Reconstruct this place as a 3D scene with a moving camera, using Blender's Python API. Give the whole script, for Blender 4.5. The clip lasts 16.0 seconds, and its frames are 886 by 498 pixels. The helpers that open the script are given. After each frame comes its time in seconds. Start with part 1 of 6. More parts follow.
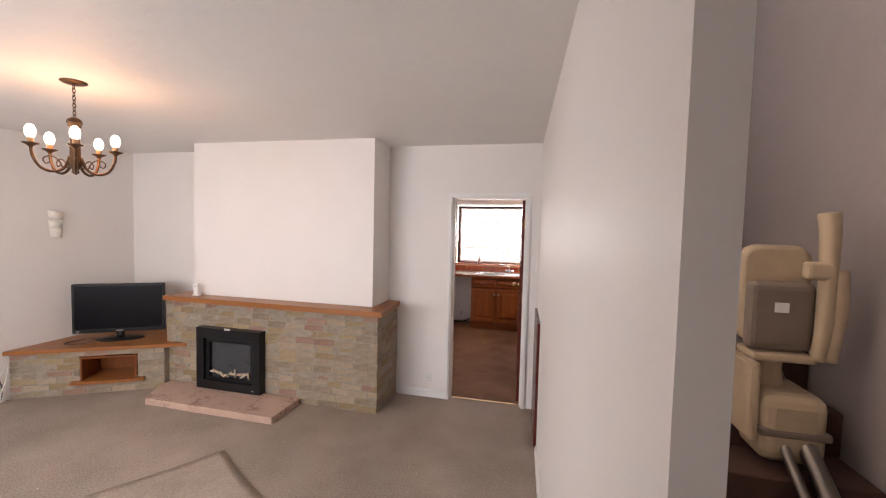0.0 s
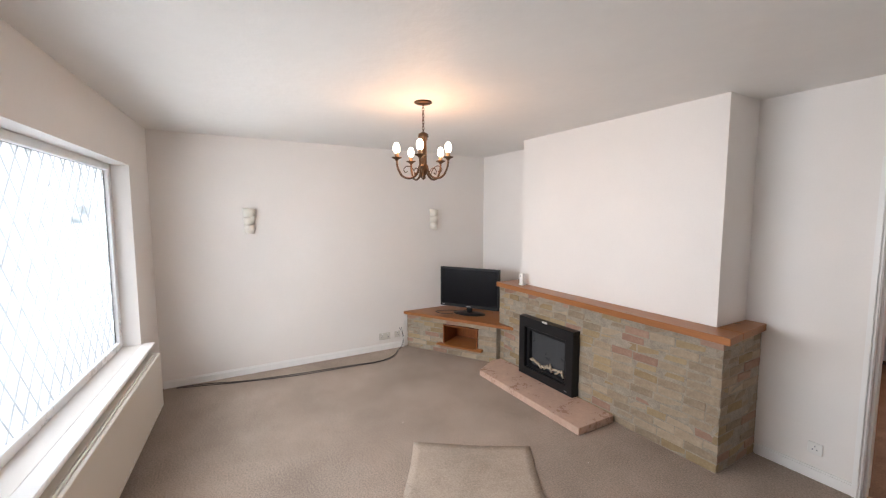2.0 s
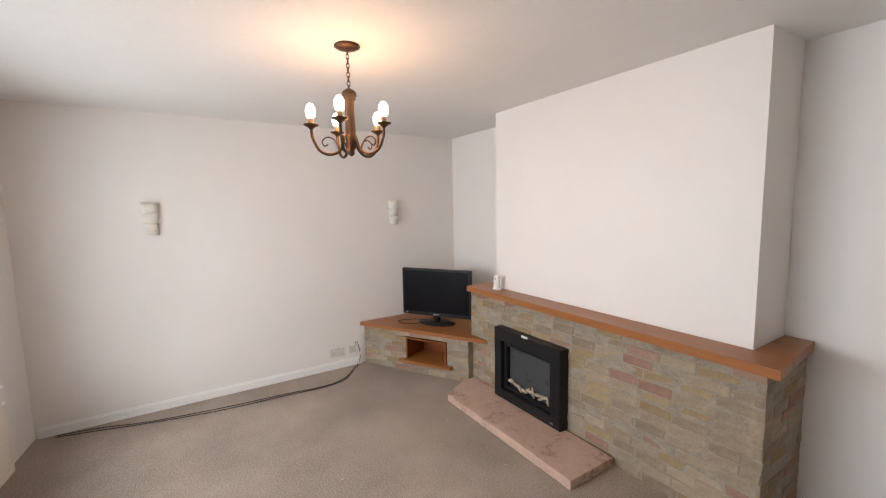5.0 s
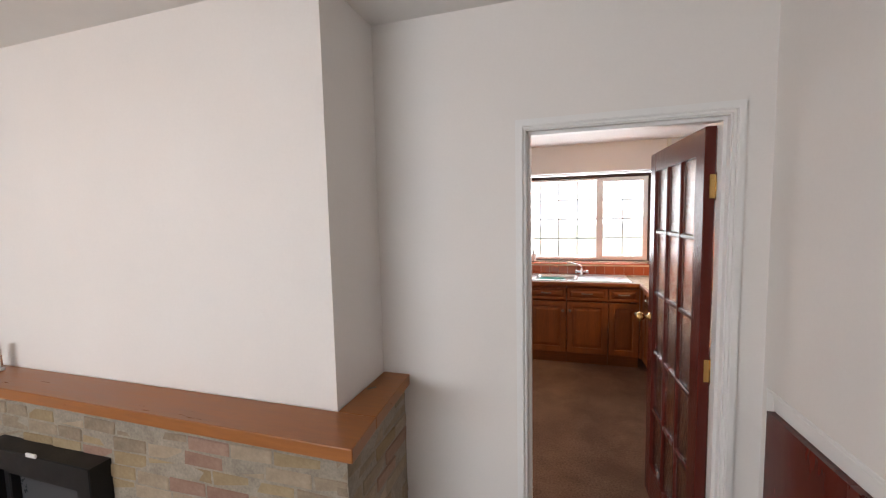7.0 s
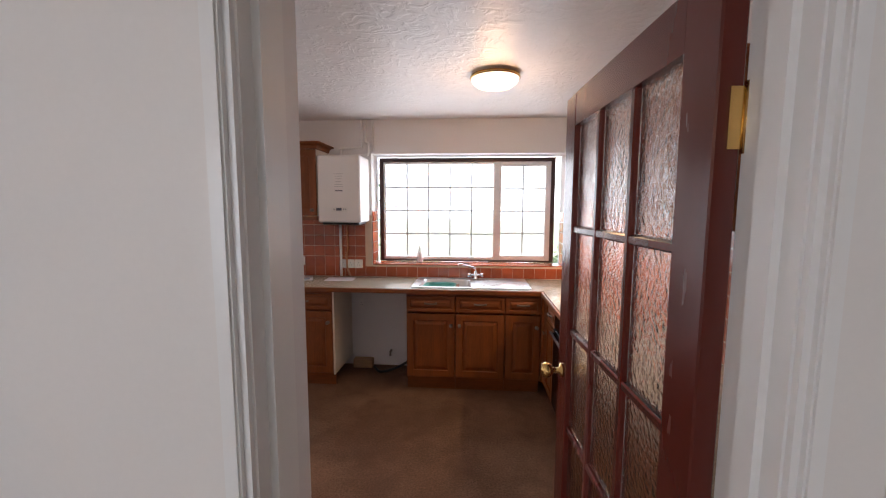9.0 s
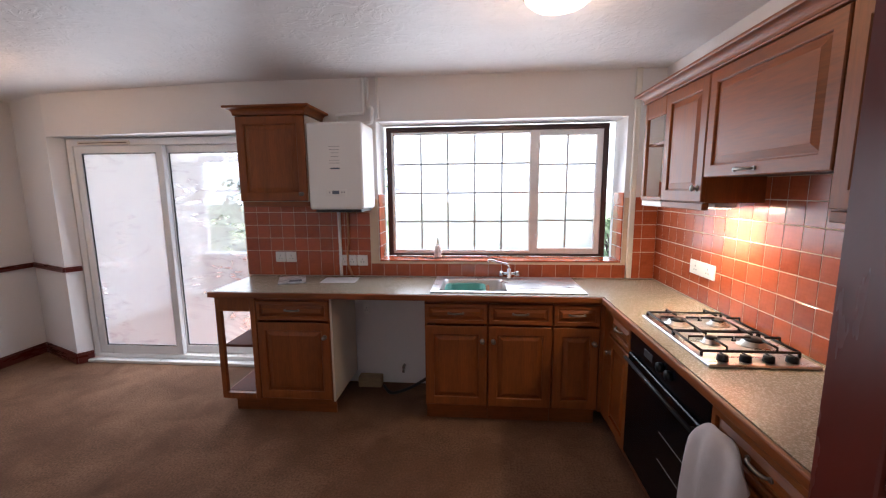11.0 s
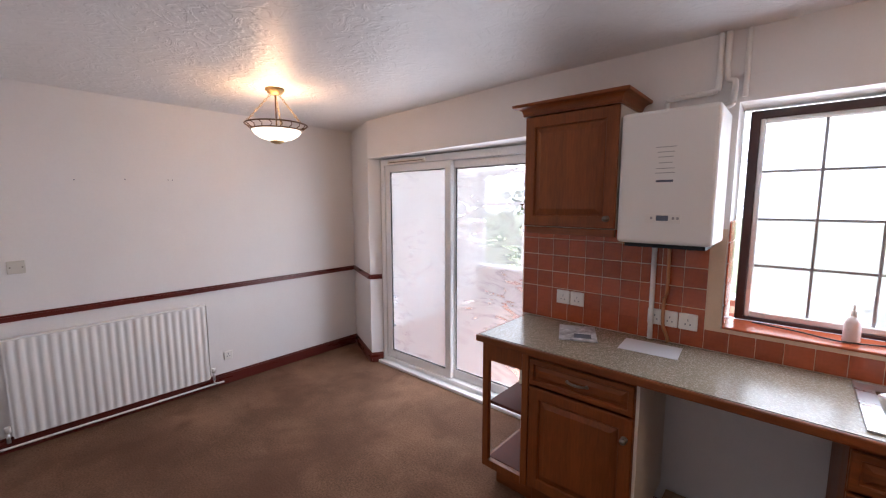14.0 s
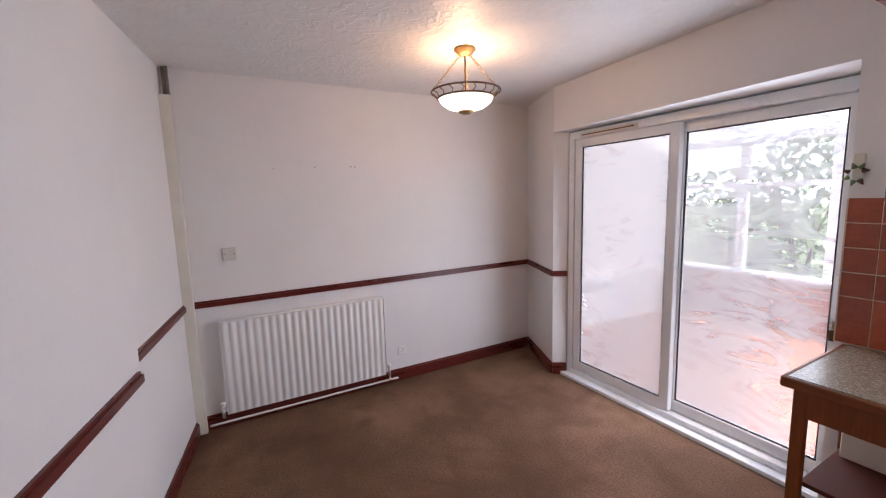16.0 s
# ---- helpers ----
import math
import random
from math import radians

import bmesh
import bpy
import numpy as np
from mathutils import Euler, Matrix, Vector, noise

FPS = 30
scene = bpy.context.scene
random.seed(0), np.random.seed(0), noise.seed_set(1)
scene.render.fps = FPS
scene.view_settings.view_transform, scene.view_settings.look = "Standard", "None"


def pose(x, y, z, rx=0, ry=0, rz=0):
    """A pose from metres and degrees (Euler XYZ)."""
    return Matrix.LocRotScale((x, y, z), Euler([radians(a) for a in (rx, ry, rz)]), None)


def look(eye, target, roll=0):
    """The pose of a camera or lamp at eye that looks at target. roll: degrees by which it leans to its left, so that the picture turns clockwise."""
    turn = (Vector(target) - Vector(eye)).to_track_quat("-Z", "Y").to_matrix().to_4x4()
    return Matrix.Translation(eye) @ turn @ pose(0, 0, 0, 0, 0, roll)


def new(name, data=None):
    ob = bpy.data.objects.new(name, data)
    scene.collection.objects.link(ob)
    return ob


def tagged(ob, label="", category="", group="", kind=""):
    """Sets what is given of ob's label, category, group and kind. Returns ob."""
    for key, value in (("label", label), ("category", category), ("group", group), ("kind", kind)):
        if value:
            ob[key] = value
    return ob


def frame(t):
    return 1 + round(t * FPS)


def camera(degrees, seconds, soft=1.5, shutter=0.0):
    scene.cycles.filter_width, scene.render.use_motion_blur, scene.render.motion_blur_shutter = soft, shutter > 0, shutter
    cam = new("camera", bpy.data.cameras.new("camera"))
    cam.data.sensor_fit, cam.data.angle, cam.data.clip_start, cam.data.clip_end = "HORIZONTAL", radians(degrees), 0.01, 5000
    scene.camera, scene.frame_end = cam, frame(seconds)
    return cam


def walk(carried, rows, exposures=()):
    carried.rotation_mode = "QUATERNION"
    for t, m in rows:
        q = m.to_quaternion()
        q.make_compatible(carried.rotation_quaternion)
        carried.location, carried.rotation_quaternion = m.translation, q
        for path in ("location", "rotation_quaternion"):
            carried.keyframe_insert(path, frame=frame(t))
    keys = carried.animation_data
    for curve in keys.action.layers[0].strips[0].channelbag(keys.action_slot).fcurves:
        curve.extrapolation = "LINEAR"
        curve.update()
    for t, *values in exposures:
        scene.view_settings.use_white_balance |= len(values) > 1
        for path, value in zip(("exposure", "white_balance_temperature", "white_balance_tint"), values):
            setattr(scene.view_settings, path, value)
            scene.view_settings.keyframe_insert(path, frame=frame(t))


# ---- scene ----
cam = camera(96.0, 16.0, 1.2)
PATH = [
    (0, (0.786, -3.787, 1.685), (0.32, -1.845, 1.582), 1.4),
    (0.5, (0.694, -3.581, 1.708), (-0.057, -1.732, 1.591), 1.3),
    (1, (0.596, -3.436, 1.742), (-0.498, -1.768, 1.597), 0.8),
    (1.5, (0.597, -3.352, 1.733), (-0.839, -1.97, 1.569), -0.2),
    (2, (0.685, -3.297, 1.708), (-1.046, -2.309, 1.531), -0.0),
    (2.5, (0.724, -3.264, 1.699), (-1.145, -2.586, 1.482), -0.7),
    (3, (0.687, -3.217, 1.679), (-1.231, -2.702, 1.441), -1.7),
    (5.5, (0.068, -2.468, 1.685), (-1.414, -1.137, 1.51), -1.0),
    (6, (0.069, -2.186, 1.649), (-1.126, -0.588, 1.514), -1.3),
    (6.5, (0.062, -1.945, 1.676), (-0.823, -0.158, 1.529), -1.9),
    (7, (0.125, -1.635, 1.661), (-0.466, 0.268, 1.494), -1.3),
    (7.5, (0.243, -1.358, 1.68), (-0.136, 0.597, 1.499), -0.7),
    (8, (0.308, -1.115, 1.661), (0.092, 0.865, 1.477), 0.1),
    (8.5, (0.293, -0.788, 1.673), (0.143, 1.196, 1.471), 0.4),
    (9, (0.272, -0.508, 1.617), (0.122, 1.475, 1.408), 0.2),
    (10.25, (0.17, 0.0, 1.603), (0.0, 1.98, 1.34), -0.3),
    (11.5, (0.017, 0.478, 1.598), (-0.167, 2.445, 1.291), -0.9),
    (12, (0.02, 0.685, 1.612), (-0.327, 2.628, 1.289), -0.3),
    (12.5, (-0.03, 0.836, 1.612), (-0.588, 2.733, 1.312), 0.1),
    (13, (-0.189, 0.963, 1.641), (-0.974, 2.782, 1.368), 0.1),
    (13.5, (-0.349, 1.045, 1.666), (-1.381, 2.74, 1.418), 0.1),
    (14, (-0.492, 1.035, 1.67), (-1.807, 2.523, 1.435), -0.1),
    (14.5, (-0.629, 1.026, 1.663), (-2.185, 2.258, 1.417), -0.7),
    (15, (-0.794, 1.054, 1.645), (-2.512, 2.041, 1.375), -1.4),
    (15.5, (-0.958, 1.085, 1.62), (-2.728, 1.973, 1.336), -1.7),
    (16, (-1.197, 1.095, 1.595), (-2.936, 2.05, 1.335), -1.7),
]
EXPOSURES = [(0, 2.61, 6950, 22), (1.5, 2.65, 6600, 16), (3, 2.70, 6400, 12), (5.5, 2.57, 6600, 14), (7, 2.46, 6550, 14), (8.5, 2.26, 6500, 15), (9, 2.13, 6350, 16), (11.5, 2.03, 5900, 14), (13, 2.12, 5950, 15), (16, 2.09, 5950, 18)]
walk(cam, [(t, look(eye, target, roll)) for t, eye, target, roll in PATH], EXPOSURES)

# ---- world, sun and large lights ----
world = bpy.data.worlds.new("sky")
scene.world = world
world.use_nodes = True
wn = world.node_tree
sky = wn.nodes.new("ShaderNodeTexSky")
sky.sky_type = "NISHITA"
sky.sun_disc = False
sky.sun_elevation = radians(48)
sky.sun_rotation = radians(98)
sky.air_density, sky.dust_density, sky.ozone_density = 0.8, 2.0, 0.8
wn.links.new(sky.outputs[0], wn.nodes["Background"].inputs[0])
wn.nodes["Background"].inputs[1].default_value = 0.15

sun = new("sun", bpy.data.lights.new("sun", "SUN"))
sun.data.energy, sun.data.angle, sun.data.color = 3.0, radians(30), (1.0, 0.96, 0.9)
sun.matrix_world = look((14, 2, 26), (0, 0, 0))


def area(name, eye, target, w, h, watts, color):
    d = bpy.data.lights.new(name, "AREA")
    d.shape, d.size, d.size_y, d.energy, d.color = "RECTANGLE", w, h, watts, color
    ob = new(name, d)
    ob.matrix_world = look(eye, target)
    return ob


def bulb(name, p, watts, radius, color):
    d = bpy.data.lights.new(name, "POINT")
    d.energy, d.shadow_soft_size, d.color = watts, radius, color
    ob = new(name, d)
    ob.location = p
    return ob


DAY = (0.90, 0.96, 1.0)
WARM = (1.0, 0.55, 0.25)
area("daylight_front_window", (-1.96, -4.42, 1.62), (-1.70, -1.2, 0.55), 2.8, 1.5, 24.5, DAY)
area("daylight_kitchen_window", (0.18, 3.57, 1.6), (0.18, 0.0, 1.2), 1.6, 0.95, 4.2, DAY)
area("daylight_patio_door", (-2.75, 3.62, 1.08), (-2.75, 0.0, 0.9), 1.6, 1.9, 5.0, DAY)
bulb("chandelier_glow", (-1.875, -1.996, 2.13), 1.75, 0.16, (1.0, 0.50, 0.21))
bulb("kitchen_lamp_glow", (0.40, 2.15, 2.33), 1.6, 0.09, WARM)
bulb("pendant_glow", (-3.29, 2.43, 2.27), 1.8, 0.08, WARM)
# added fill to lift the dark stairwell; no landing window is known there
area("stairwell_fill_light", (2.04, -2.2, 3.65), (1.0, -2.4, 1.0), 1.5, 1.0, 0.2, DAY)
area("under_cabinet_lamp", (1.25, 2.41, 1.494), (1.31, 2.40, 1.0), 0.12, 0.05, 2.5, (1.0, 0.74, 0.44))

# ---- materials ----


def mat(name, color, rough=0.6, metal=0.0, vary=0.12, scale=6.0, fine=60.0, bump=0.1, island=0.0, tint=None, stretch=(1, 1, 1), dist=0.004, spec=0.5, grain=0.45):
    m = bpy.data.materials.new(name)
    m.use_nodes = True
    nt = m.node_tree
    b = nt.nodes["Principled BSDF"]
    b.inputs["Metallic"].default_value = metal
    b.inputs["Specular IOR Level"].default_value = spec
    tc = nt.nodes.new("ShaderNodeTexCoord")
    mp = nt.nodes.new("ShaderNodeMapping")
    mp.inputs["Scale"].default_value = stretch
    nt.links.new(tc.outputs["Object"], mp.inputs[0])
    big, small = nt.nodes.new("ShaderNodeTexNoise"), nt.nodes.new("ShaderNodeTexNoise")
    for n, sc, de in ((big, scale, 7.0), (small, fine, 3.0)):
        n.inputs["Scale"].default_value = sc
        n.inputs["Detail"].default_value = de
        n.inputs["Roughness"].default_value = 0.6
        nt.links.new(mp.outputs[0], n.inputs["Vector"])
    add = nt.nodes.new("ShaderNodeMath")
    add.operation = "MULTIPLY_ADD"
    nt.links.new(small.outputs["Fac"], add.inputs[0])
    add.inputs[1].default_value = grain
    nt.links.new(big.outputs["Fac"], add.inputs[2])
    fac = add.outputs[0]
    if island:
        oi = nt.nodes.new("ShaderNodeObjectInfo")
        a2 = nt.nodes.new("ShaderNodeMath")
        a2.operation = "MULTIPLY_ADD"
        nt.links.new(oi.outputs["Random"], a2.inputs[0])
        a2.inputs[1].default_value = island
        nt.links.new(fac, a2.inputs[2])
        fac = a2.outputs[0]
    ramp = nt.nodes.new("ShaderNodeValToRGB")
    lo = [c * (1 - vary) for c in color]
    hi = [min(1.0, c * (1 + vary)) for c in (tint or color)]
    ramp.color_ramp.elements[0].position, ramp.color_ramp.elements[0].color = 0.0, (*lo, 1)
    ramp.color_ramp.elements[1].position, ramp.color_ramp.elements[1].color = 1.0, (*hi, 1)
    span = nt.nodes.new("ShaderNodeMapRange")
    span.inputs[1].default_value, span.inputs[2].default_value = 0.225 + 0.5 * grain, 0.775 + 0.5 * grain + 0.8 * island
    nt.links.new(fac, span.inputs[0])
    nt.links.new(span.outputs[0], ramp.inputs[0])
    nt.links.new(ramp.outputs[0], b.inputs["Base Color"])
    rr = nt.nodes.new("ShaderNodeMapRange")
    rr.inputs[1].default_value, rr.inputs[2].default_value = 0.15 + 0.5 * grain, 0.85 + 0.5 * grain
    rr.inputs[3].default_value, rr.inputs[4].default_value = max(0.02, rough - 0.08), min(1, rough + 0.08)
    nt.links.new(fac, rr.inputs[0])
    nt.links.new(rr.outputs[0], b.inputs["Roughness"])
    if bump:
        bp = nt.nodes.new("ShaderNodeBump")
        bp.inputs["Strength"].default_value, bp.inputs["Distance"].default_value = bump, dist
        nt.links.new(small.outputs["Fac"], bp.inputs["Height"])
        nt.links.new(bp.outputs[0], b.inputs["Normal"])
    return m


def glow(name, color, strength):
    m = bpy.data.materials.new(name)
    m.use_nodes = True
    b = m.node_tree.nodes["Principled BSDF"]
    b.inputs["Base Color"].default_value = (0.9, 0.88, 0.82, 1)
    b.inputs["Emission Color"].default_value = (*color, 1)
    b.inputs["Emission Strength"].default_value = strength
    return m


def smeared(name, low, high, scale, seedshift, film_white=0.9, wiped=None, swirl=1.6, slant=38, pull=7.0, thick=None):
    """Window glass wiped with whitening: clear streaks in a milky film."""
    m = bpy.data.materials.new(name)
    m.use_nodes = True
    nt = m.node_tree
    nt.nodes.remove(nt.nodes["Principled BSDF"])
    out = nt.nodes["Material Output"]
    tc = nt.nodes.new("ShaderNodeTexCoord")
    mp = nt.nodes.new("ShaderNodeMapping")
    mp.inputs["Location"].default_value = (seedshift, 0.3, seedshift)
    nt.links.new(tc.outputs["Object"], mp.inputs[0])
    patch = nt.nodes.new("ShaderNodeTexNoise")
    patch.inputs["Scale"].default_value, patch.inputs["Detail"].default_value = 1.5, 2.0
    nt.links.new(mp.outputs[0], patch.inputs["Vector"])
    turn = nt.nodes.new("ShaderNodeMapping")
    turn.inputs["Rotation"].default_value = (0, radians(slant), 0)
    turn.inputs["Scale"].default_value = (1.0, 1.0, pull)
    nt.links.new(mp.outputs[0], turn.inputs[0])
    streak = nt.nodes.new("ShaderNodeTexNoise")
    streak.inputs["Scale"].default_value, streak.inputs["Detail"].default_value = scale, 5.0
    streak.inputs["Distortion"].default_value = swirl
    nt.links.new(turn.outputs[0], streak.inputs["Vector"])
    soft = []
    for node, lo, hi in ((patch, 0.46, 0.66), (streak, 0.50, 0.68)):
        r = nt.nodes.new("ShaderNodeMapRange")
        r.inputs[1].default_value, r.inputs[2].default_value = lo, hi
        nt.links.new(node.outputs["Fac"], r.inputs[0])
        soft.append(r)
    mul = nt.nodes.new("ShaderNodeMath")
    mul.operation = "MULTIPLY"
    nt.links.new(soft[0].outputs[0], mul.inputs[0])
    nt.links.new(soft[1].outputs[0], mul.inputs[1])
    rng = nt.nodes.new("ShaderNodeMapRange")
    rng.inputs[1].default_value, rng.inputs[2].default_value = 0.0, 1.0
    rng.inputs[3].default_value, rng.inputs[4].default_value = high, low
    nt.links.new(mul.outputs[0], rng.inputs[0])
    cover = rng.outputs[0]
    if wiped:
        sep = nt.nodes.new("ShaderNodeSeparateXYZ")
        nt.links.new(tc.outputs["Object"], sep.inputs[0])
        wob = nt.nodes.new("ShaderNodeMath")
        wob.operation = "MULTIPLY_ADD"
        nt.links.new(streak.outputs["Fac"], wob.inputs[0])
        wob.inputs[1].default_value = 0.9
        nt.links.new(sep.outputs[0], wob.inputs[2])
        fade = nt.nodes.new("ShaderNodeMapRange")
        fade.inputs[1].default_value, fade.inputs[2].default_value = wiped[0] + 0.45, wiped[1] + 0.45
        fade.inputs[3].default_value, fade.inputs[4].default_value = 1.0, 0.40
        nt.links.new(wob.outputs[0], fade.inputs[0])
        keep = nt.nodes.new("ShaderNodeMath")
        keep.operation = "MULTIPLY"
        nt.links.new(cover, keep.inputs[0])
        nt.links.new(fade.outputs[0], keep.inputs[1])
        cover = keep.outputs[0]
    clear = nt.nodes.new("ShaderNodeBsdfTransparent")
    film = nt.nodes.new("ShaderNodeBsdfTranslucent")
    film.inputs[0].default_value = (film_white * 0.96, film_white * 0.985, film_white, 1)
    if thick:
        tone = nt.nodes.new("ShaderNodeMix")
        tone.data_type = "RGBA"
        nt.links.new(mul.outputs[0], tone.inputs[0])
        tone.inputs[6].default_value = film.inputs[0].default_value
        tone.inputs[7].default_value = (*thick, 1)
        nt.links.new(tone.outputs[2], film.inputs[0])
    skin = nt.nodes.new("ShaderNodeBsdfDiffuse")
    skin.inputs[0].default_value = (0.9, 0.92, 0.93, 1)
    milk = nt.nodes.new("ShaderNodeMixShader")
    milk.inputs[0].default_value = 0.35
    mixer = nt.nodes.new("ShaderNodeMixShader")
    nt.links.new(film.outputs[0], milk.inputs[1])
    nt.links.new(skin.outputs[0], milk.inputs[2])
    nt.links.new(cover, mixer.inputs[0])
    nt.links.new(clear.outputs[0], mixer.inputs[1])
    nt.links.new(milk.outputs[0], mixer.inputs[2])
    nt.links.new(mixer.outputs[0], out.inputs[0])
    return m


def ghost(name, color, cover):
    """Thin strip half hidden under a milky film."""
    m = bpy.data.materials.new(name)
    m.use_nodes = True
    nt = m.node_tree
    mixer = nt.nodes.new("ShaderNodeMixShader")
    mixer.inputs[0].default_value = cover
    clear = nt.nodes.new("ShaderNodeBsdfTransparent")
    b = nt.nodes["Principled BSDF"]
    b.inputs["Base Color"].default_value = (*color, 1)
    b.inputs["Roughness"].default_value = 0.6
    nt.links.new(clear.outputs[0], mixer.inputs[1])
    nt.links.new(b.outputs[0], mixer.inputs[2])
    nt.links.new(mixer.outputs[0], nt.nodes["Material Output"].inputs[0])
    return m


def glass(name, tint, rough, bump, scale):
    m = bpy.data.materials.new(name)
    m.use_nodes = True
    nt = m.node_tree
    b = nt.nodes["Principled BSDF"]
    b.inputs["Base Color"].default_value = (*tint, 1)
    b.inputs["Transmission Weight"].default_value = 1.0
    b.inputs["Roughness"].default_value = rough
    b.inputs["IOR"].default_value = 1.45
    if bump:
        n = nt.nodes.new("ShaderNodeTexNoise")
        n.inputs["Scale"].default_value = scale
        tc = nt.nodes.new("ShaderNodeTexCoord")
        nt.links.new(tc.outputs["Object"], n.inputs["Vector"])
        bp = nt.nodes.new("ShaderNodeBump")
        bp.inputs["Strength"].default_value, bp.inputs["Distance"].default_value = bump, 0.01
        nt.links.new(n.outputs["Fac"], bp.inputs["Height"])
        nt.links.new(bp.outputs[0], b.inputs["Normal"])
    return m


def dabbed(name, color, rough):
    """Ceiling paper embossed with leaf-like dabs about a hand wide."""
    m = mat(name, color, rough, vary=0.05, scale=5, fine=30, bump=0.0)
    nt = m.node_tree
    tc = nt.nodes.new("ShaderNodeTexCoord")
    dab = nt.nodes.new("ShaderNodeTexNoise")
    dab.inputs["Scale"].default_value, dab.inputs["Detail"].default_value, dab.inputs["Distortion"].default_value = 9.0, 3.0, 2.2
    nt.links.new(tc.outputs["Object"], dab.inputs["Vector"])
    edge = nt.nodes.new("ShaderNodeMapRange")
    edge.inputs[1].default_value, edge.inputs[2].default_value = 0.47, 0.60
    nt.links.new(dab.outputs["Fac"], edge.inputs[0])
    vein = nt.nodes.new("ShaderNodeTexNoise")
    vein.inputs["Scale"].default_value, vein.inputs["Detail"].default_value = 55.0, 3.0
    nt.links.new(tc.outputs["Object"], vein.inputs["Vector"])
    mix = nt.nodes.new("ShaderNodeMath")
    mix.operation = "MULTIPLY_ADD"
    nt.links.new(vein.outputs["Fac"], mix.inputs[0])
    mix.inputs[1].default_value = 0.5
    nt.links.new(edge.outputs[0], mix.inputs[2])
    bp = nt.nodes.new("ShaderNodeBump")
    bp.inputs["Strength"].default_value, bp.inputs["Distance"].default_value = 0.35, 0.006
    nt.links.new(mix.outputs[0], bp.inputs["Height"])
    nt.links.new(bp.outputs[0], nt.nodes["Principled BSDF"].inputs["Normal"])
    return m


def stained(name, color, dark, spots):
    """Old carpet: pile grain over broad dark stains and paler worn paths."""
    m = mat(name, color, 0.97, vary=0.36, scale=2.2, fine=80, bump=0.9, dist=0.008, spec=0.08, grain=1.2)
    nt = m.node_tree
    b = nt.nodes["Principled BSDF"]
    plain = b.inputs["Base Color"].links[0].from_socket
    tc = nt.nodes.new("ShaderNodeTexCoord")
    facs = []
    for sc, lo, hi, amt in ((0.9, 0.44, 0.66, 0.75), (spots, 0.48, 0.72, 0.7)):
        n = nt.nodes.new("ShaderNodeTexNoise")
        n.inputs["Scale"].default_value, n.inputs["Detail"].default_value, n.inputs["Distortion"].default_value = sc, 6.0, 0.6
        nt.links.new(tc.outputs["Object"], n.inputs["Vector"])
        r = nt.nodes.new("ShaderNodeMapRange")
        r.inputs[1].default_value, r.inputs[2].default_value, r.inputs[4].default_value = lo, hi, amt
        nt.links.new(n.outputs["Fac"], r.inputs[0])
        facs.append(r.outputs[0])
    for f in facs:
        mx = nt.nodes.new("ShaderNodeMix")
        mx.data_type = "RGBA"
        nt.links.new(f, mx.inputs[0])
        nt.links.new(plain, mx.inputs[6])
        mx.inputs[7].default_value = (*dark, 1)
        plain = mx.outputs[2]
    nt.links.new(plain, b.inputs["Base Color"])
    return m


M_WALL = mat("wall_paint_warm_white", (0.78, 0.745, 0.71), 0.55, vary=0.03, scale=1.5, fine=90, bump=0.12, dist=0.002)
M_KWALL = mat("wall_paint_white", (0.76, 0.74, 0.73), 0.6, vary=0.04, scale=1.5, fine=70, bump=0.2, dist=0.003)
M_CEIL = mat("ceiling_paint", (0.77, 0.75, 0.72), 0.6, vary=0.03, scale=2, fine=14, bump=0.45, dist=0.006)
M_KCEIL = dabbed("textured_ceiling", (0.74, 0.72, 0.71), 0.42)
M_CARPET = mat("beige_carpet", (0.325, 0.265, 0.222), 0.98, vary=0.26, scale=1.6, fine=95, bump=0.5, dist=0.006, spec=0.08, grain=1.5)
M_CARPET2 = mat("pale_carpet_offcut", (0.375, 0.312, 0.257), 0.98, vary=0.20, scale=3, fine=95, bump=0.4, dist=0.005, spec=0.08, grain=1.3)
M_KCARPET = stained("worn_brown_carpet", (0.196, 0.112, 0.071), (0.110, 0.057, 0.037), 3.2)
M_STAIR = mat("dark_stair_carpet", (0.09, 0.045, 0.03), 0.95, vary=0.2, fine=300, bump=0.6)
M_GLOSS = mat("white_gloss_paint", (0.80, 0.79, 0.77), 0.34, vary=0.015, scale=3, fine=60, bump=0.02)
M_UPVC = mat("white_plastic_frame", (0.80, 0.81, 0.82), 0.3, vary=0.03, scale=2, fine=40, bump=0.03)
M_PLASTIC = mat("white_plastic", (0.78, 0.77, 0.74), 0.35, vary=0.02, bump=0.0)
M_OAKLIGHT = mat("varnished_shelf_wood", (0.30, 0.108, 0.027), 0.34, vary=0.14, scale=3, fine=24, bump=0.0, stretch=(0.3, 3, 3), grain=0.8, spec=0.45)
M_OAK = mat("oak_cabinet_wood", (0.212, 0.058, 0.0108), 0.44, vary=0.28, scale=4, fine=34, bump=0.06, stretch=(3, 3, 0.3), spec=0.38, grain=0.8)
M_OAKH = mat("oak_cabinet_wood_horizontal", (0.206, 0.056, 0.0105), 0.44, vary=0.28, scale=4, fine=34, bump=0.06, stretch=(0.3, 0.3, 3), spec=0.38, grain=0.8)
M_MAHOG = mat("red_mahogany_stain", (0.100, 0.015, 0.010), 0.25, vary=0.08, scale=2.0, fine=16, bump=0.0, stretch=(2, 2, 0.3), grain=0.2)
M_MAHOGH = mat("red_mahogany_stain_long", (0.105, 0.016, 0.011), 0.3, vary=0.14, scale=3, fine=22, bump=0.0, stretch=(0.5, 0.5, 5))
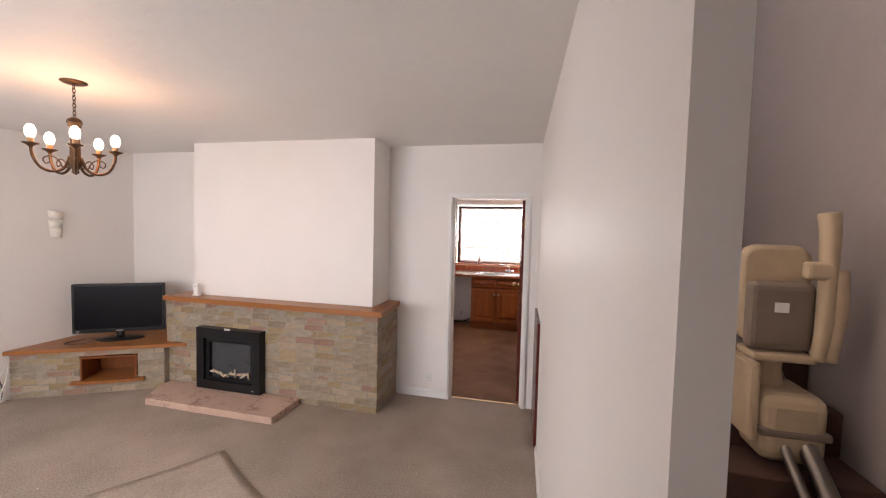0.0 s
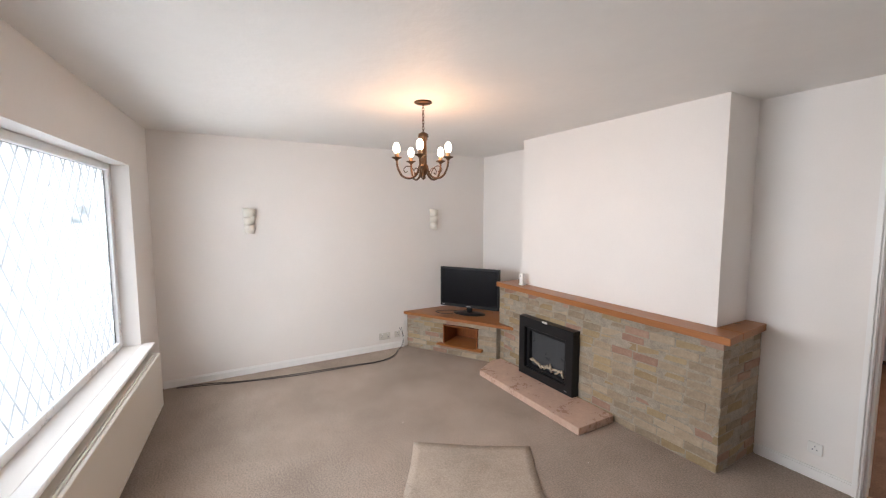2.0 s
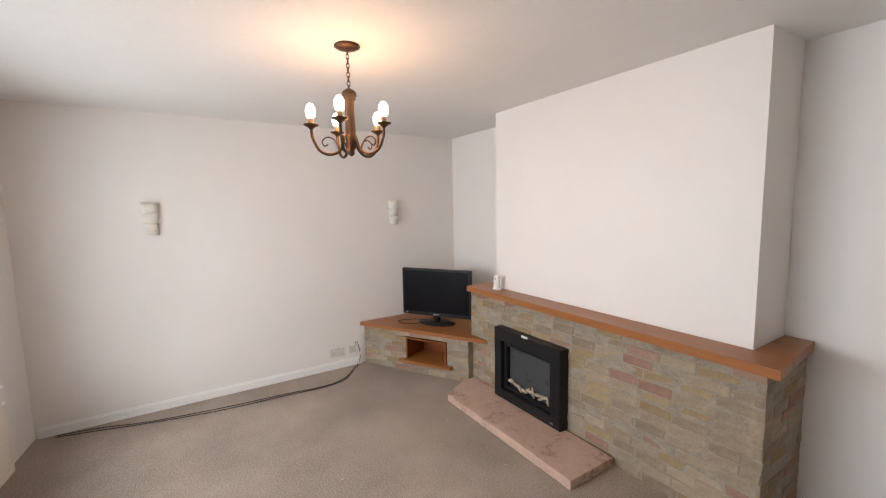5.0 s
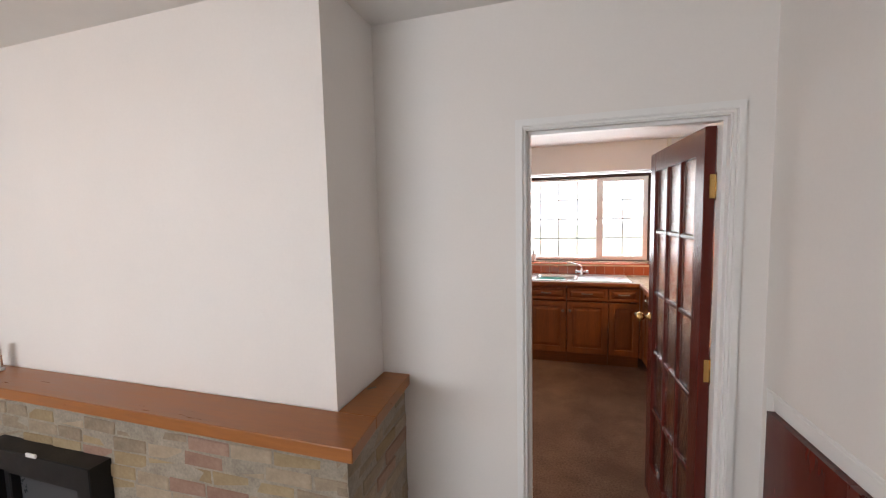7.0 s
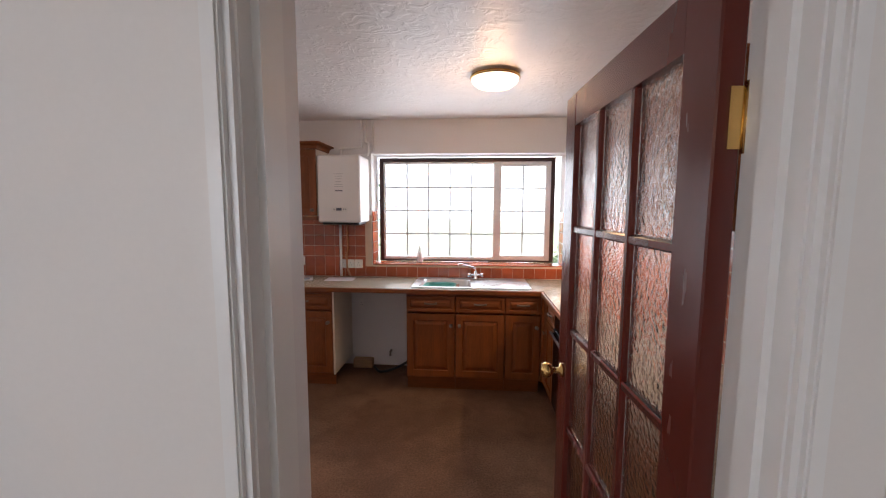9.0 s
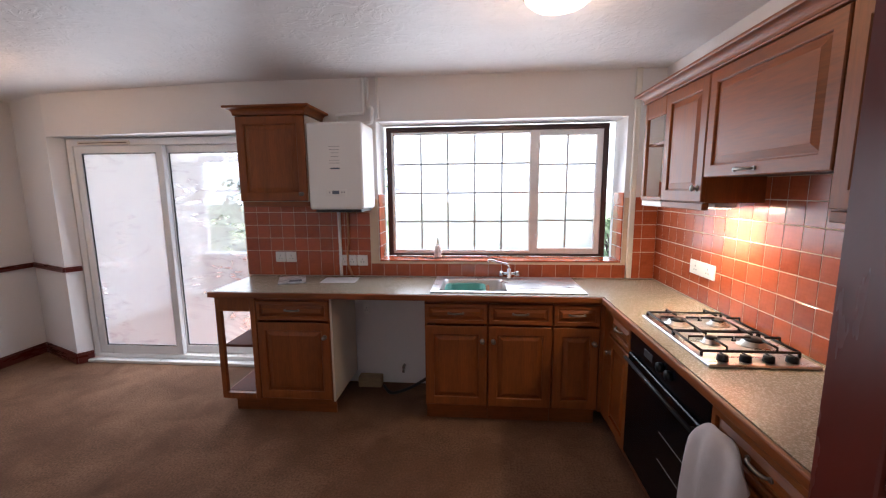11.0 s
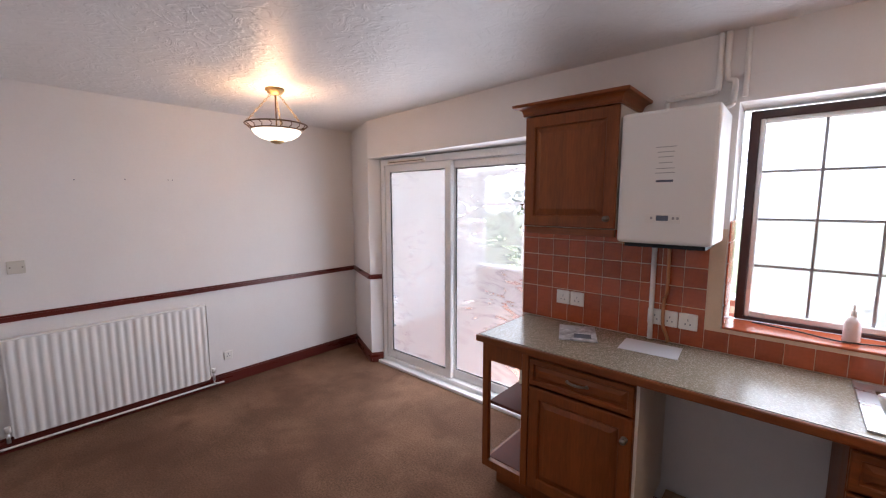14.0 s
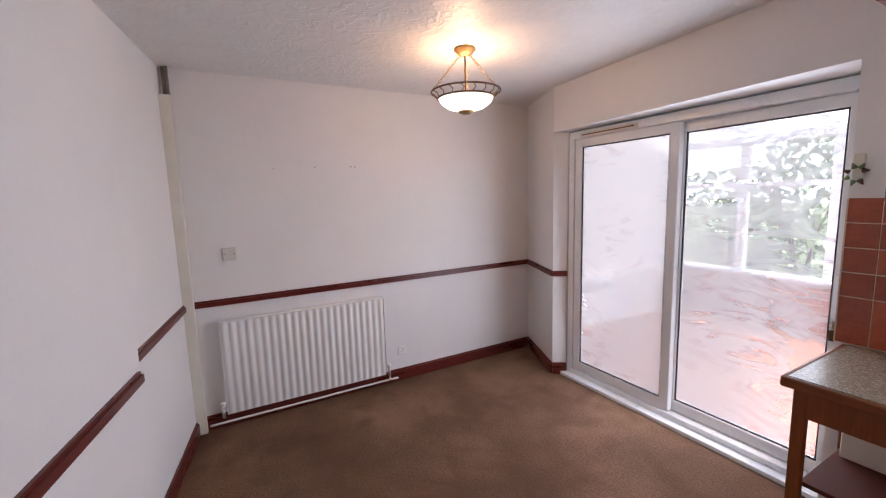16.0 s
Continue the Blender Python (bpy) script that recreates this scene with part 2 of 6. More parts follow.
M_SHELFRED = mat("matt_reddish_shelf_board", (0.12, 0.035, 0.022), 0.7, vary=0.15, scale=5, fine=40, bump=0.03, spec=0.25)
M_DARKWOOD = mat("dark_stained_frame", (0.045, 0.016, 0.013), 0.35, vary=0.3, scale=6, fine=40, bump=0.1)
M_BRICK = mat("buff_stone_brick", (0.240, 0.182, 0.122), 0.92, vary=0.34, scale=10, fine=50, bump=0.5, dist=0.010, island=0.7, tint=(0.305, 0.240, 0.172), grain=0.7)
M_BRICKR = mat("rose_stone_brick", (0.270, 0.140, 0.100), 0.9, vary=0.26, scale=10, fine=50, bump=0.5, dist=0.010, island=0.5, tint=(0.29, 0.19, 0.14), grain=0.7)
M_BRICKO = mat("ochre_stone_brick", (0.262, 0.180, 0.088), 0.9, vary=0.26, scale=10, fine=50, bump=0.5, dist=0.010, island=0.5, tint=(0.285, 0.215, 0.128), grain=0.7)
M_MORTAR = mat("grey_mortar", (0.285, 0.245, 0.192), 0.95, vary=0.28, scale=12, fine=90, bump=0.6, grain=0.8)
M_TILE = mat("terracotta_glazed_tile", (0.30, 0.055, 0.019), 0.16, vary=0.25, scale=14, fine=60, bump=0.04, island=0.4, tint=(0.37, 0.085, 0.032))
M_GROUT = mat("cream_grout", (0.62, 0.47, 0.34), 0.9, vary=0.1, fine=120, bump=0.3)
M_HEARTH = mat("pink_marble_hearth", (0.47, 0.315, 0.245), 0.3, vary=0.12, scale=7, fine=40, bump=0.03, tint=(0.52, 0.37, 0.29))
M_BLACK = mat("black_enamel", (0.008, 0.008, 0.009), 0.38, vary=0.2, bump=0.02, spec=0.3)
M_SCREEN = mat("black_screen", (0.004, 0.004, 0.006), 0.25, vary=0.02, scale=1, fine=3, bump=0.0, spec=0.22)
M_SMOKE = mat("grey_fire_glass", (0.055, 0.058, 0.062), 0.3, vary=0.1, bump=0.0, spec=0.2)
M_EMBER = mat("pale_fire_logs", (0.42, 0.34, 0.25), 0.9, vary=0.4, scale=20, fine=80, bump=0.5)
M_BRONZE = mat("antique_bronze", (0.105, 0.060, 0.034), 0.38, metal=0.85, vary=0.25, fine=60, bump=0.05)
M_BRASS = mat("polished_brass", (0.72, 0.47, 0.17), 0.2, metal=1.0, vary=0.12, bump=0.02)
M_BRASSOLD = mat("worn_brass", (0.42, 0.28, 0.12), 0.45, metal=0.7, vary=0.3, fine=50, bump=0.1)
M_SLEEVE = mat("tan_candle_sleeve", (0.30, 0.17, 0.085), 0.5, vary=0.1, bump=0.0)
M_STEEL = mat("brushed_steel", (0.66, 0.66, 0.65), 0.30, metal=1.0, vary=0.08, scale=4, fine=90, bump=0.03, stretch=(1, 8, 1))
M_CHROME = mat("chrome", (0.75, 0.75, 0.76), 0.1, metal=1.0, vary=0.05, bump=0.0)
M_PEWTER = mat("dull_pewter", (0.25, 0.22, 0.19), 0.4, metal=0.9, vary=0.2, bump=0.05)
M_WORKTOP = mat("speckled_laminate", (0.30, 0.262, 0.198), 0.26, vary=0.28, scale=130, fine=300, bump=0.0, grain=0.7)
M_CREAM = mat("cream_stairlift_plastic", (0.52, 0.40, 0.26), 0.5, vary=0.08, fine=40, bump=0.05)
M_BROWNFAB = mat("brown_vinyl", (0.22, 0.17, 0.13), 0.6, vary=0.1, fine=90, bump=0.2)
M_CABLE = mat("black_cable", (0.02, 0.018, 0.018), 0.5, vary=0.2, bump=0.0)
M_LEAD = mat("lead_strip", (0.36, 0.36, 0.38), 0.55, metal=0.2, vary=0.2, bump=0.05)
M_MELAMINE = mat("white_melamine", (0.70, 0.66, 0.58), 0.45, vary=0.06, bump=0.03)
M_RAWWOOD = mat("raw_timber", (0.38, 0.26, 0.15), 0.8, vary=0.25, scale=8, fine=50, bump=0.1, stretch=(0.5, 3, 3))
M_TEAL = mat("teal_plastic_bowl", (0.06, 0.30, 0.25), 0.35, vary=0.08, bump=0.0)
M_TOWEL = mat("pale_towel", (0.62, 0.54, 0.52), 0.98, vary=0.1, fine=300, bump=1.0, dist=0.008)
M_PAPER = mat("printed_paper", (0.62, 0.63, 0.66), 0.5, vary=0.06, bump=0.0)
M_COVER = mat("magazine_cover", (0.22, 0.27, 0.36), 0.35, vary=0.85, scale=16, fine=50, bump=0.0, tint=(0.5, 0.52, 0.55))
M_PLATE = mat("cream_socket_plastic", (0.60, 0.57, 0.51), 0.4, vary=0.02, bump=0.0)
M_INK = mat("dark_print", (0.08, 0.10, 0.14), 0.5, vary=0.3, scale=20, bump=0.0)
M_GREYINK = mat("grey_print", (0.35, 0.35, 0.36), 0.5, vary=0.1, bump=0.0)
M_COPPER = mat("painted_copper_pipe", (0.45, 0.20, 0.09), 0.4, metal=0.5, vary=0.2, bump=0.05)
M_LEAF = mat("garden_leaf", (0.10, 0.15, 0.07), 0.6, vary=0.45, scale=3, fine=20, bump=0.1, tint=(0.19, 0.26, 0.13))
M_GRASS = mat("garden_grass", (0.16, 0.19, 0.10), 0.9, vary=0.4, scale=1.5, fine=60, bump=0.4)
M_QUARRY = mat("terracotta_floor_tile", (0.40, 0.19, 0.12), 0.5, vary=0.15, scale=5, fine=60, bump=0.1, island=0.4)
M_REDBRICK = mat("red_garden_brick", (0.28, 0.10, 0.065), 0.85, vary=0.25, fine=80, bump=0.5, island=0.4)
M_RADCREAM = mat("cream_radiator_enamel", (0.70, 0.65, 0.57), 0.35, vary=0.03, scale=2, fine=40, bump=0.02)
M_PALELEAD = ghost("lead_under_white_film", (0.5, 0.52, 0.54), 0.5)
M_CERAMIC = mat("cream_ceramic", (0.74, 0.70, 0.62), 0.45, vary=0.04, bump=0.05)
M_BULB = glow("lit_candle_bulb", (1.0, 0.86, 0.68), 1.6)
M_SHADE = glow("lit_opal_glass", (1.0, 0.84, 0.62), 0.5)
M_SMEARP = smeared("whitened_patio_glass", 0.10, 0.56, 2.0, 2.0, 0.52, (-2.36, -1.90), 2.6, 62, 3.0)
M_SMEARW = smeared("whitened_window_glass", 0.93, 0.93, 2.0, 5.0, 0.42, None, 2.2, 50, 4.0, (0.07, 0.09, 0.095))
M_ROOF = smeared("polycarbonate_roof", 0.68, 0.80, 0.5, 1.0, 0.78)
M_HAZED = smeared("hazy_kitchen_glass", 0.22, 0.40, 1.2, 7.0, 0.7)
M_CLEAR = glass("clear_glass", (1, 1, 1), 0.0, 0, 1)
M_OBSCURE = glass("pebbled_glass", (0.98, 0.94, 0.90), 0.07, 0.3, 75)

# ---- building helpers ----


def box(bm, x0, x1, y0, y1, z0, z1, bevel=0.0, seg=1):
    vs = [bm.verts.new((x, y, z)) for z in (z0, z1) for y in (y0, y1) for x in (x0, x1)]
    fs = [bm.faces.new([vs[i] for i in f]) for f in ((0, 2, 3, 1), (4, 5, 7, 6), (0, 1, 5, 4), (1, 3, 7, 5), (3, 2, 6, 7), (2, 0, 4, 6))]
    if bevel:
        es = list({e for f in fs for e in f.edges})
        bmesh.ops.bevel(bm, geom=es, offset=bevel, segments=seg, affect="EDGES", profile=0.5)


def frame_ring(bm, x0, x1, z0, z1, side, top, bottom, y0, y1, chamfer=0.004):
    """A one-piece rectangular frame in the x-z plane, its front at y0."""
    out = [(x0, z0), (x1, z0), (x1, z1), (x0, z1)]
    inn = [(x0 + side, z0 + bottom), (x1 - side, z0 + bottom), (x1 - side, z1 - top), (x0 + side, z1 - top)]
    c = chamfer
    sg = ((1, 1), (-1, 1), (-1, -1), (1, -1))
    loops = [
        [bm.verts.new((x, y1, z)) for x, z in out],
        [bm.verts.new((x, y0 + c, z)) for x, z in out],
        [bm.verts.new((x + c * a, y0, z + c * b)) for (x, z), (a, b) in zip(out, sg)],
        [bm.verts.new((x - c * a, y0, z - c * b)) for (x, z), (a, b) in zip(inn, sg)],
        [bm.verts.new((x, y0 + c, z)) for x, z in inn],
        [bm.verts.new((x, y1, z)) for x, z in inn],
    ]
    for u, v in zip(loops, loops[1:] + loops[:1]):
        for i in range(4):
            bm.faces.new((u[i], u[(i + 1) % 4], v[(i + 1) % 4], v[i]))


def prism(bm, pts, z0, z1, bevel=0.0):
    lo = [bm.verts.new((x, y, z0)) for x, y in pts]
    hi = [bm.verts.new((x, y, z1)) for x, y in pts]
    n = len(pts)
    fs = [bm.faces.new(lo[::-1]), bm.faces.new(hi)]
    for i in range(n):
        fs.append(bm.faces.new((lo[i], lo[(i + 1) % n], hi[(i + 1) % n], hi[i])))
    if bevel:
        bmesh.ops.bevel(bm, geom=list({e for f in fs for e in f.edges}), offset=bevel, segments=2, affect="EDGES", profile=0.5)


def tube(bm, pts, r, seg=8, caps=True):
    pts = [Vector(p) for p in pts]
    rings = []
    for i, p in enumerate(pts):
        d = (pts[min(i + 1, len(pts) - 1)] - pts[max(i - 1, 0)]).normalized()
        up = Vector((0, 0, 1)) if abs(d.z) < 0.95 else Vector((1, 0, 0))
        a = d.cross(up).normalized()
        b = d.cross(a)
        rr = r[i] if isinstance(r, (list, tuple)) else r
        rings.append([bm.verts.new(p + rr * (math.cos(2 * math.pi * k / seg) * a + math.sin(2 * math.pi * k / seg) * b)) for k in range(seg)])
    for u, v in zip(rings, rings[1:]):
        for k in range(seg):
            bm.faces.new((u[k], u[(k + 1) % seg], v[(k + 1) % seg], v[k])).smooth = True
    if caps:
        bm.faces.new(rings[0])
        bm.faces.new(rings[-1][::-1])


def lathe(bm, profile, seg=24, at=(0, 0, 0)):
    rings = []
    for r, z in profile:
        rings.append([bm.verts.new((at[0] + max(r, 1e-4) * math.cos(2 * math.pi * k / seg), at[1] + max(r, 1e-4) * math.sin(2 * math.pi * k / seg), at[2] + z)) for k in range(seg)])
    for u, v in zip(rings, rings[1:]):
        for k in range(seg):
            bm.faces.new((u[k], u[(k + 1) % seg], v[(k + 1) % seg], v[k])).smooth = True


def smooth_path(pts, n=8):
    pts = [Vector(p) for p in pts]
    out = []
    for i in range(len(pts) - 1):
        p0, p1, p2, p3 = pts[max(i - 1, 0)], pts[i], pts[i + 1], pts[min(i + 2, len(pts) - 1)]
        for k in range(n):
            t = k / n
            out.append(0.5 * (2 * p1 + (p2 - p0) * t + (2 * p0 - 5 * p1 + 4 * p2 - p3) * t * t + (3 * p1 - p0 - 3 * p2 + p3) * t ** 3))
    return out + [pts[-1]]


def mesh_of(name, bm, material):
    bmesh.ops.recalc_face_normals(bm, faces=bm.faces)
    me = bpy.data.meshes.new(name)
    bm.to_mesh(me)
    bm.free()
    for m in material if isinstance(material, (list, tuple)) else [material]:
        me.materials.append(m)
    return me


def part(name, bm, material, parent=None, label=""):
    ob = new(name, mesh_of(name, bm, material))
    ob.parent = parent
    return tagged(ob, label)


def shape(fn, *args, **kw):
    bm = bmesh.new()
    fn(bm, *args, **kw)
    return bm


def boxes(*items, bevel=0.0):
    bm = bmesh.new()
    for it in items:
        box(bm, *it, bevel=bevel)
    return bm


def thing(name, at, label, category, rz=0.0, group="", kind=""):
    ob = new(name)
    ob.empty_display_size = 0.1
    ob.matrix_basis = pose(*at, 0, 0, rz)
    return tagged(ob, label, category, group, kind)


def structure(name, bm, material, label, category="wall"):
    return tagged(part(name, bm, material), label, category, kind="structure")


def wall_run(bm, p0, p1, thick, z0, z1, holes=()):
    """A straight wall from p0 to p1; its body lies to the left of that direction. holes: (s0, s1, z0, z1)."""
    a, b = Vector(p0), Vector(p1)
    d = (b - a).normalized()
    nrm = Vector((-d.y, d.x))
    length = (b - a).length
    cuts = sorted({0.0, length, *[s for h in holes for s in h[:2]]})
    for s0, s1 in zip(cuts, cuts[1:]):
        mid = (s0 + s1) / 2
        hz = [h for h in holes if h[0] < mid < h[1]]
        spans = [(z0, z1)] if not hz else [(z0, hz[0][2]), (hz[0][3], z1)]
        for u, v in spans:
            if v - u > 0.002:
                q = [a + d * s0, a + d * s1, a + d * s1 + nrm * thick, a + d * s0 + nrm * thick]
                prism(bm, [(p.x, p.y) for p in q], u, v)


CEIL, KCEIL = 2.485, 2.455

# ---- large structure: living room ----
bm = bmesh.new()
prism(bm, [(-4.3, -4.6), (2.4, -4.6), (2.4, 0.06), (-4.3, 0.06)], -0.1, 0.0)
structure("floor_living", bm, M_CARPET, "worn beige fitted carpet with fine pile", "floor")
bm = bmesh.new()
prism(bm, [(-4.7, 0.06), (2.4, 0.06), (2.4, 3.62), (-1.85, 3.62), (-1.85, 3.86), (-4.7, 3.86)], -0.1, 0.0)
structure("floor_kitchen", bm, M_KCARPET, "stained brown carpet worn darker along the walkway", "floor")
bm = bmesh.new()
prism(bm, [(-4.3, -4.6), (1.04, -4.6), (1.04, 0.06), (-4.3, 0.06)], CEIL, CEIL + 0.12)
structure("ceiling_living", bm, M_CEIL, "off-white textured plaster ceiling", "ceiling")
bm = bmesh.new()
prism(bm, [(-4.9, 0.06), (2.4, 0.06), (2.4, 3.95), (-4.9, 3.95)], KCEIL, KCEIL + 0.12)
structure("ceiling_kitchen", bm, M_KCEIL, "white papered ceiling with raised floral texture", "ceiling")

WEST = -3.94
bm = bmesh.new()
box(bm, WEST - 0.2, WEST, -4.3, 0.1, -0.05, 2.6)
structure("wall_west", bm, M_WALL, "warm white painted plaster wall")

# door wall, with the opening into the kitchen
DX0, DX1, DTOP = -0.026, 0.664, 1.985
bm = bmesh.new()
wall_run(bm, (-4.0, 0.0), (2.3, 0.0), 0.12, -0.05, 2.6, [(4.0 + DX0 - 0.03, 4.0 + DX1 + 0.03, -0.05, DTOP + 0.03)])
structure("wall_door", bm, M_WALL, "warm white painted wall with a doorway")

# chimney breast above the brick surround
bm = bmesh.new()
box(bm, -2.66, -0.685, -0.392, -0.001, 0.90, CEIL + 0.01)
structure("chimney_breast", bm, M_WALL, "warm white plastered chimney breast over the mantel")

# wall between the room and the stairs
bm = bmesh.new()
wall_run(bm, (0.935, -3.31), (0.792, 0.0), -0.058, -0.05, 2.6)
structure("wall_stairs", bm, M_WALL, "warm white painted partition beside the stairs")

# front wall with the wide window
FA = Vector((-3.95, -3.82))
FANG = math.degrees(math.atan2(-0.08, 1.0))
FD = Vector((math.cos(radians(FANG)), math.sin(radians(FANG))))
WS0, WS1, WZ0, WZ1 = 0.62, 3.42, 0.63, 2.09
bm = bmesh.new()
wall_run(bm, FA, FA + FD * 6.3, -0.28, -0.05, 2.6, [(WS0, WS1, WZ0, WZ1)])
structure("wall_front", bm, M_WALL, "warm white painted wall with a deep window recess")

# unseen gap from z 3.1 to 4.2, cut to admit the added stairwell light
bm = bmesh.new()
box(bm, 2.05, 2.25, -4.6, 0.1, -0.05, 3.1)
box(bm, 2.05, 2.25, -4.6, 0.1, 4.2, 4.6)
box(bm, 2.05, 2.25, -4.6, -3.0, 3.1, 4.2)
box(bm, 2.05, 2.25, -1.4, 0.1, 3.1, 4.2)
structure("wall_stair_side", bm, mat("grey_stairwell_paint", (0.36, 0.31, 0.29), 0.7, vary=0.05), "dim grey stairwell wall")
bm = bmesh.new()
box(bm, 0.95, 2.2, -4.6, 0.1, 4.5, 4.6)
structure("ceiling_stairs", bm, M_CEIL, "plain ceiling over the stairwell", "ceiling")
bm = bmesh.new()
box(bm, 0.80, 1.04, -4.6, 0.1, 2.6, 4.5)
box(bm, 1.04, 2.05, -0.0, 0.1, 2.6, 4.5)
box(bm, 1.04, 2.05, -4.6, -4.33, 2.6, 4.5)
structure("wall_stair_upper", bm, M_WALL, "upper stairwell walls in plain paint")

# ---- large structure: kitchen ----
KY, KE = 3.40, 1.40
bm = bmesh.new()
wall_run(bm, (-1.85, KY), (KE + 0.2, KY), 0.28, -0.05, 2.6, [(1.85 - 0.73, 1.85 + 1.15, 1.04, 2.13)])
kwall = structure("wall_kitchen_north", bm, M_KWALL, "white painted kitchen wall with tiled lower half")
bm = bmesh.new()
prism(bm, [(-3.72, 3.56), (-1.85, KY), (-1.85, 3.80), (-3.66, 3.80)], 2.095, 2.6)
structure("wall_over_patio", bm, M_KWALL, "white painted wall above the patio door")
bm = bmesh.new()
prism(bm, [(-4.6, 3.90), (-4.33, 3.82), (-3.72, 3.56), (-3.655, 3.66), (-3.655, 3.85), (-4.6, 4.05)], -0.05, 2.6)
structure("wall_pillar", bm, M_KWALL, "white painted wall beside the patio door")
bm = bmesh.new()
box(bm, -4.55, -4.35, 0.6, 4.0, -0.05, 2.6)
structure("wall_dining_west", bm, M_KWALL, "white painted dining wall with small nail holes")
bm = bmesh.new()
prism(bm, [(-4.5, 0.845), (-3.26, 0.665), (-3.18, 0.745), (-0.035, 0.19), (-0.035, 0.121), (-4.5, 0.121)], -0.05, 2.6)
structure("wall_dining_south", bm, M_KWALL, "white painted wall with a shallow projection")
bm = bmesh.new()
box(bm, KE, KE + 0.2, 0.1, 3.6, -0.05, 2.6)
ewall = structure("wall_kitchen_east", bm, M_KWALL, "white painted kitchen wall with tiled splashback")

# ---- skirting, rails ----


def run_board(name, pts, z0, z1, out, material, label, category):
    """A board along the polyline pts, standing out to its right."""
    bm = bmesh.new()
    for (x0, y0), (x1, y1) in zip(pts, pts[1:]):
        d = Vector((x1 - x0, y1 - y0)).normalized()
        n = Vector((d.y, -d.x))
        a, b = Vector((x0, y0)), Vector((x1, y1))
        q = [a, b, b + n * out, a + n * out]
        prism(bm, [(p.x, p.y) for p in q], z0, z1 - 0.012)
        q = [a, b, b + n * out * 0.55, a + n * out * 0.55]
        prism(bm, [(p.x, p.y) for p in q], z1 - 0.012, z1)
    return structure(name, bm, material, label, category)


run_board("baseboard_west", [(WEST, -3.80), (WEST, -1.235)][::1], 0, 0.075, 0.016, M_GLOSS, "low white gloss skirting board", "baseboard")
run_board("baseboard_door_wall", [(-0.57, 0.0), (-0.03, 0.0)], 0, 0.075, 0.016, M_GLOSS, "low white gloss skirting board", "baseboard")
run_board("baseboard_stairs", [(0.8255, -0.77), (0.935, -3.31)], 0, 0.075, 0.016, M_GLOSS, "low white gloss skirting board", "baseboard")
run_board("baseboard_dining_west", [(-4.35, 0.86), (-4.35, 3.83)], 0, 0.10, 0.018, M_MAHOGH, "dark red stained skirting board", "baseboard")
run_board("baseboard_pillar", [(-4.33, 3.82), (-3.72, 3.56), (-3.655, 3.66)], 0, 0.10, 0.018, M_MAHOGH, "dark red stained skirting board", "baseboard")
run_board("baseboard_dining_south", [(-0.6, 0.29), (-3.18, 0.745), (-3.26, 0.665), (-4.35, 0.822)], 0, 0.10, 0.018, M_MAHOGH, "dark red stained skirting board", "baseboard")
for nm, pts in (("west", [(-4.35, 0.87), (-4.35, 3.83)]), ("pillar", [(-4.33, 3.82), (-3.72, 3.56), (-3.655, 3.66)])):
    run_board("trim_dado_" + nm, pts, 0.885, 0.93, 0.02, M_MAHOGH, "dark red wooden dado rail", "trim")
run_board("trim_dado_south_far", [(-3.32, 0.6737), (-4.31, 0.816)], 0.885, 0.93, 0.02, M_MAHOGH, "short dark red dado rail, cut square", "trim")
run_board("trim_dado_south_near", [(-1.0, 0.3603), (-3.15, 0.7397)], 0.885, 0.93, 0.022, M_MAHOGH, "dark red wooden dado rail with a worn end", "trim")

# ---- doorway lining and architrave ----
bm = bmesh.new()
for x0, x1 in ((DX0 - 0.028, DX0), (DX1, DX1 + 0.028)):
    box(bm, x0, x1, -0.002, 0.122, 0, DTOP + 0.028)
box(bm, DX0, DX1, -0.002, 0.122, DTOP, DTOP + 0.028)
box(bm, DX0, DX0 + 0.012, 0.03, 0.07, 0, DTOP)
box(bm, DX1 - 0.012, DX1, 0.03, 0.07, 0, DTOP)
box(bm, DX0 + 0.012, DX1 - 0.012, 0.03, 0.07, DTOP - 0.012, DTOP)
structure("door_frame_lining", bm, M_GLOSS, "white gloss door lining with stops", "door frame")
bm = bmesh.new()
for o, i, t in ((0.044, 0.004, 0.012), (0.038, 0.014, 0.02), (0.026, 0.017, 0.024)):
    box(bm, DX0 - o, DX0 - i, -t, -0.001, 0, DTOP + i)
    box(bm, DX1 + i, DX1 + o, -t, -0.001, 0, DTOP + i)
    box(bm, DX0 - o, DX1 + o, -t, -0.001, DTOP + i + 0.0005, DTOP + o)
structure("trim_architrave", bm, M_GLOSS, "white gloss moulded architrave round the doorway", "trim")
bm = bmesh.new()
box(bm, DX0, DX1, 0.045, 0.066, 0.0, 0.005, 0.002)
structure("trim_threshold", bm, M_BRASSOLD, "worn brass threshold strip", "trim")

# ---- doors ----


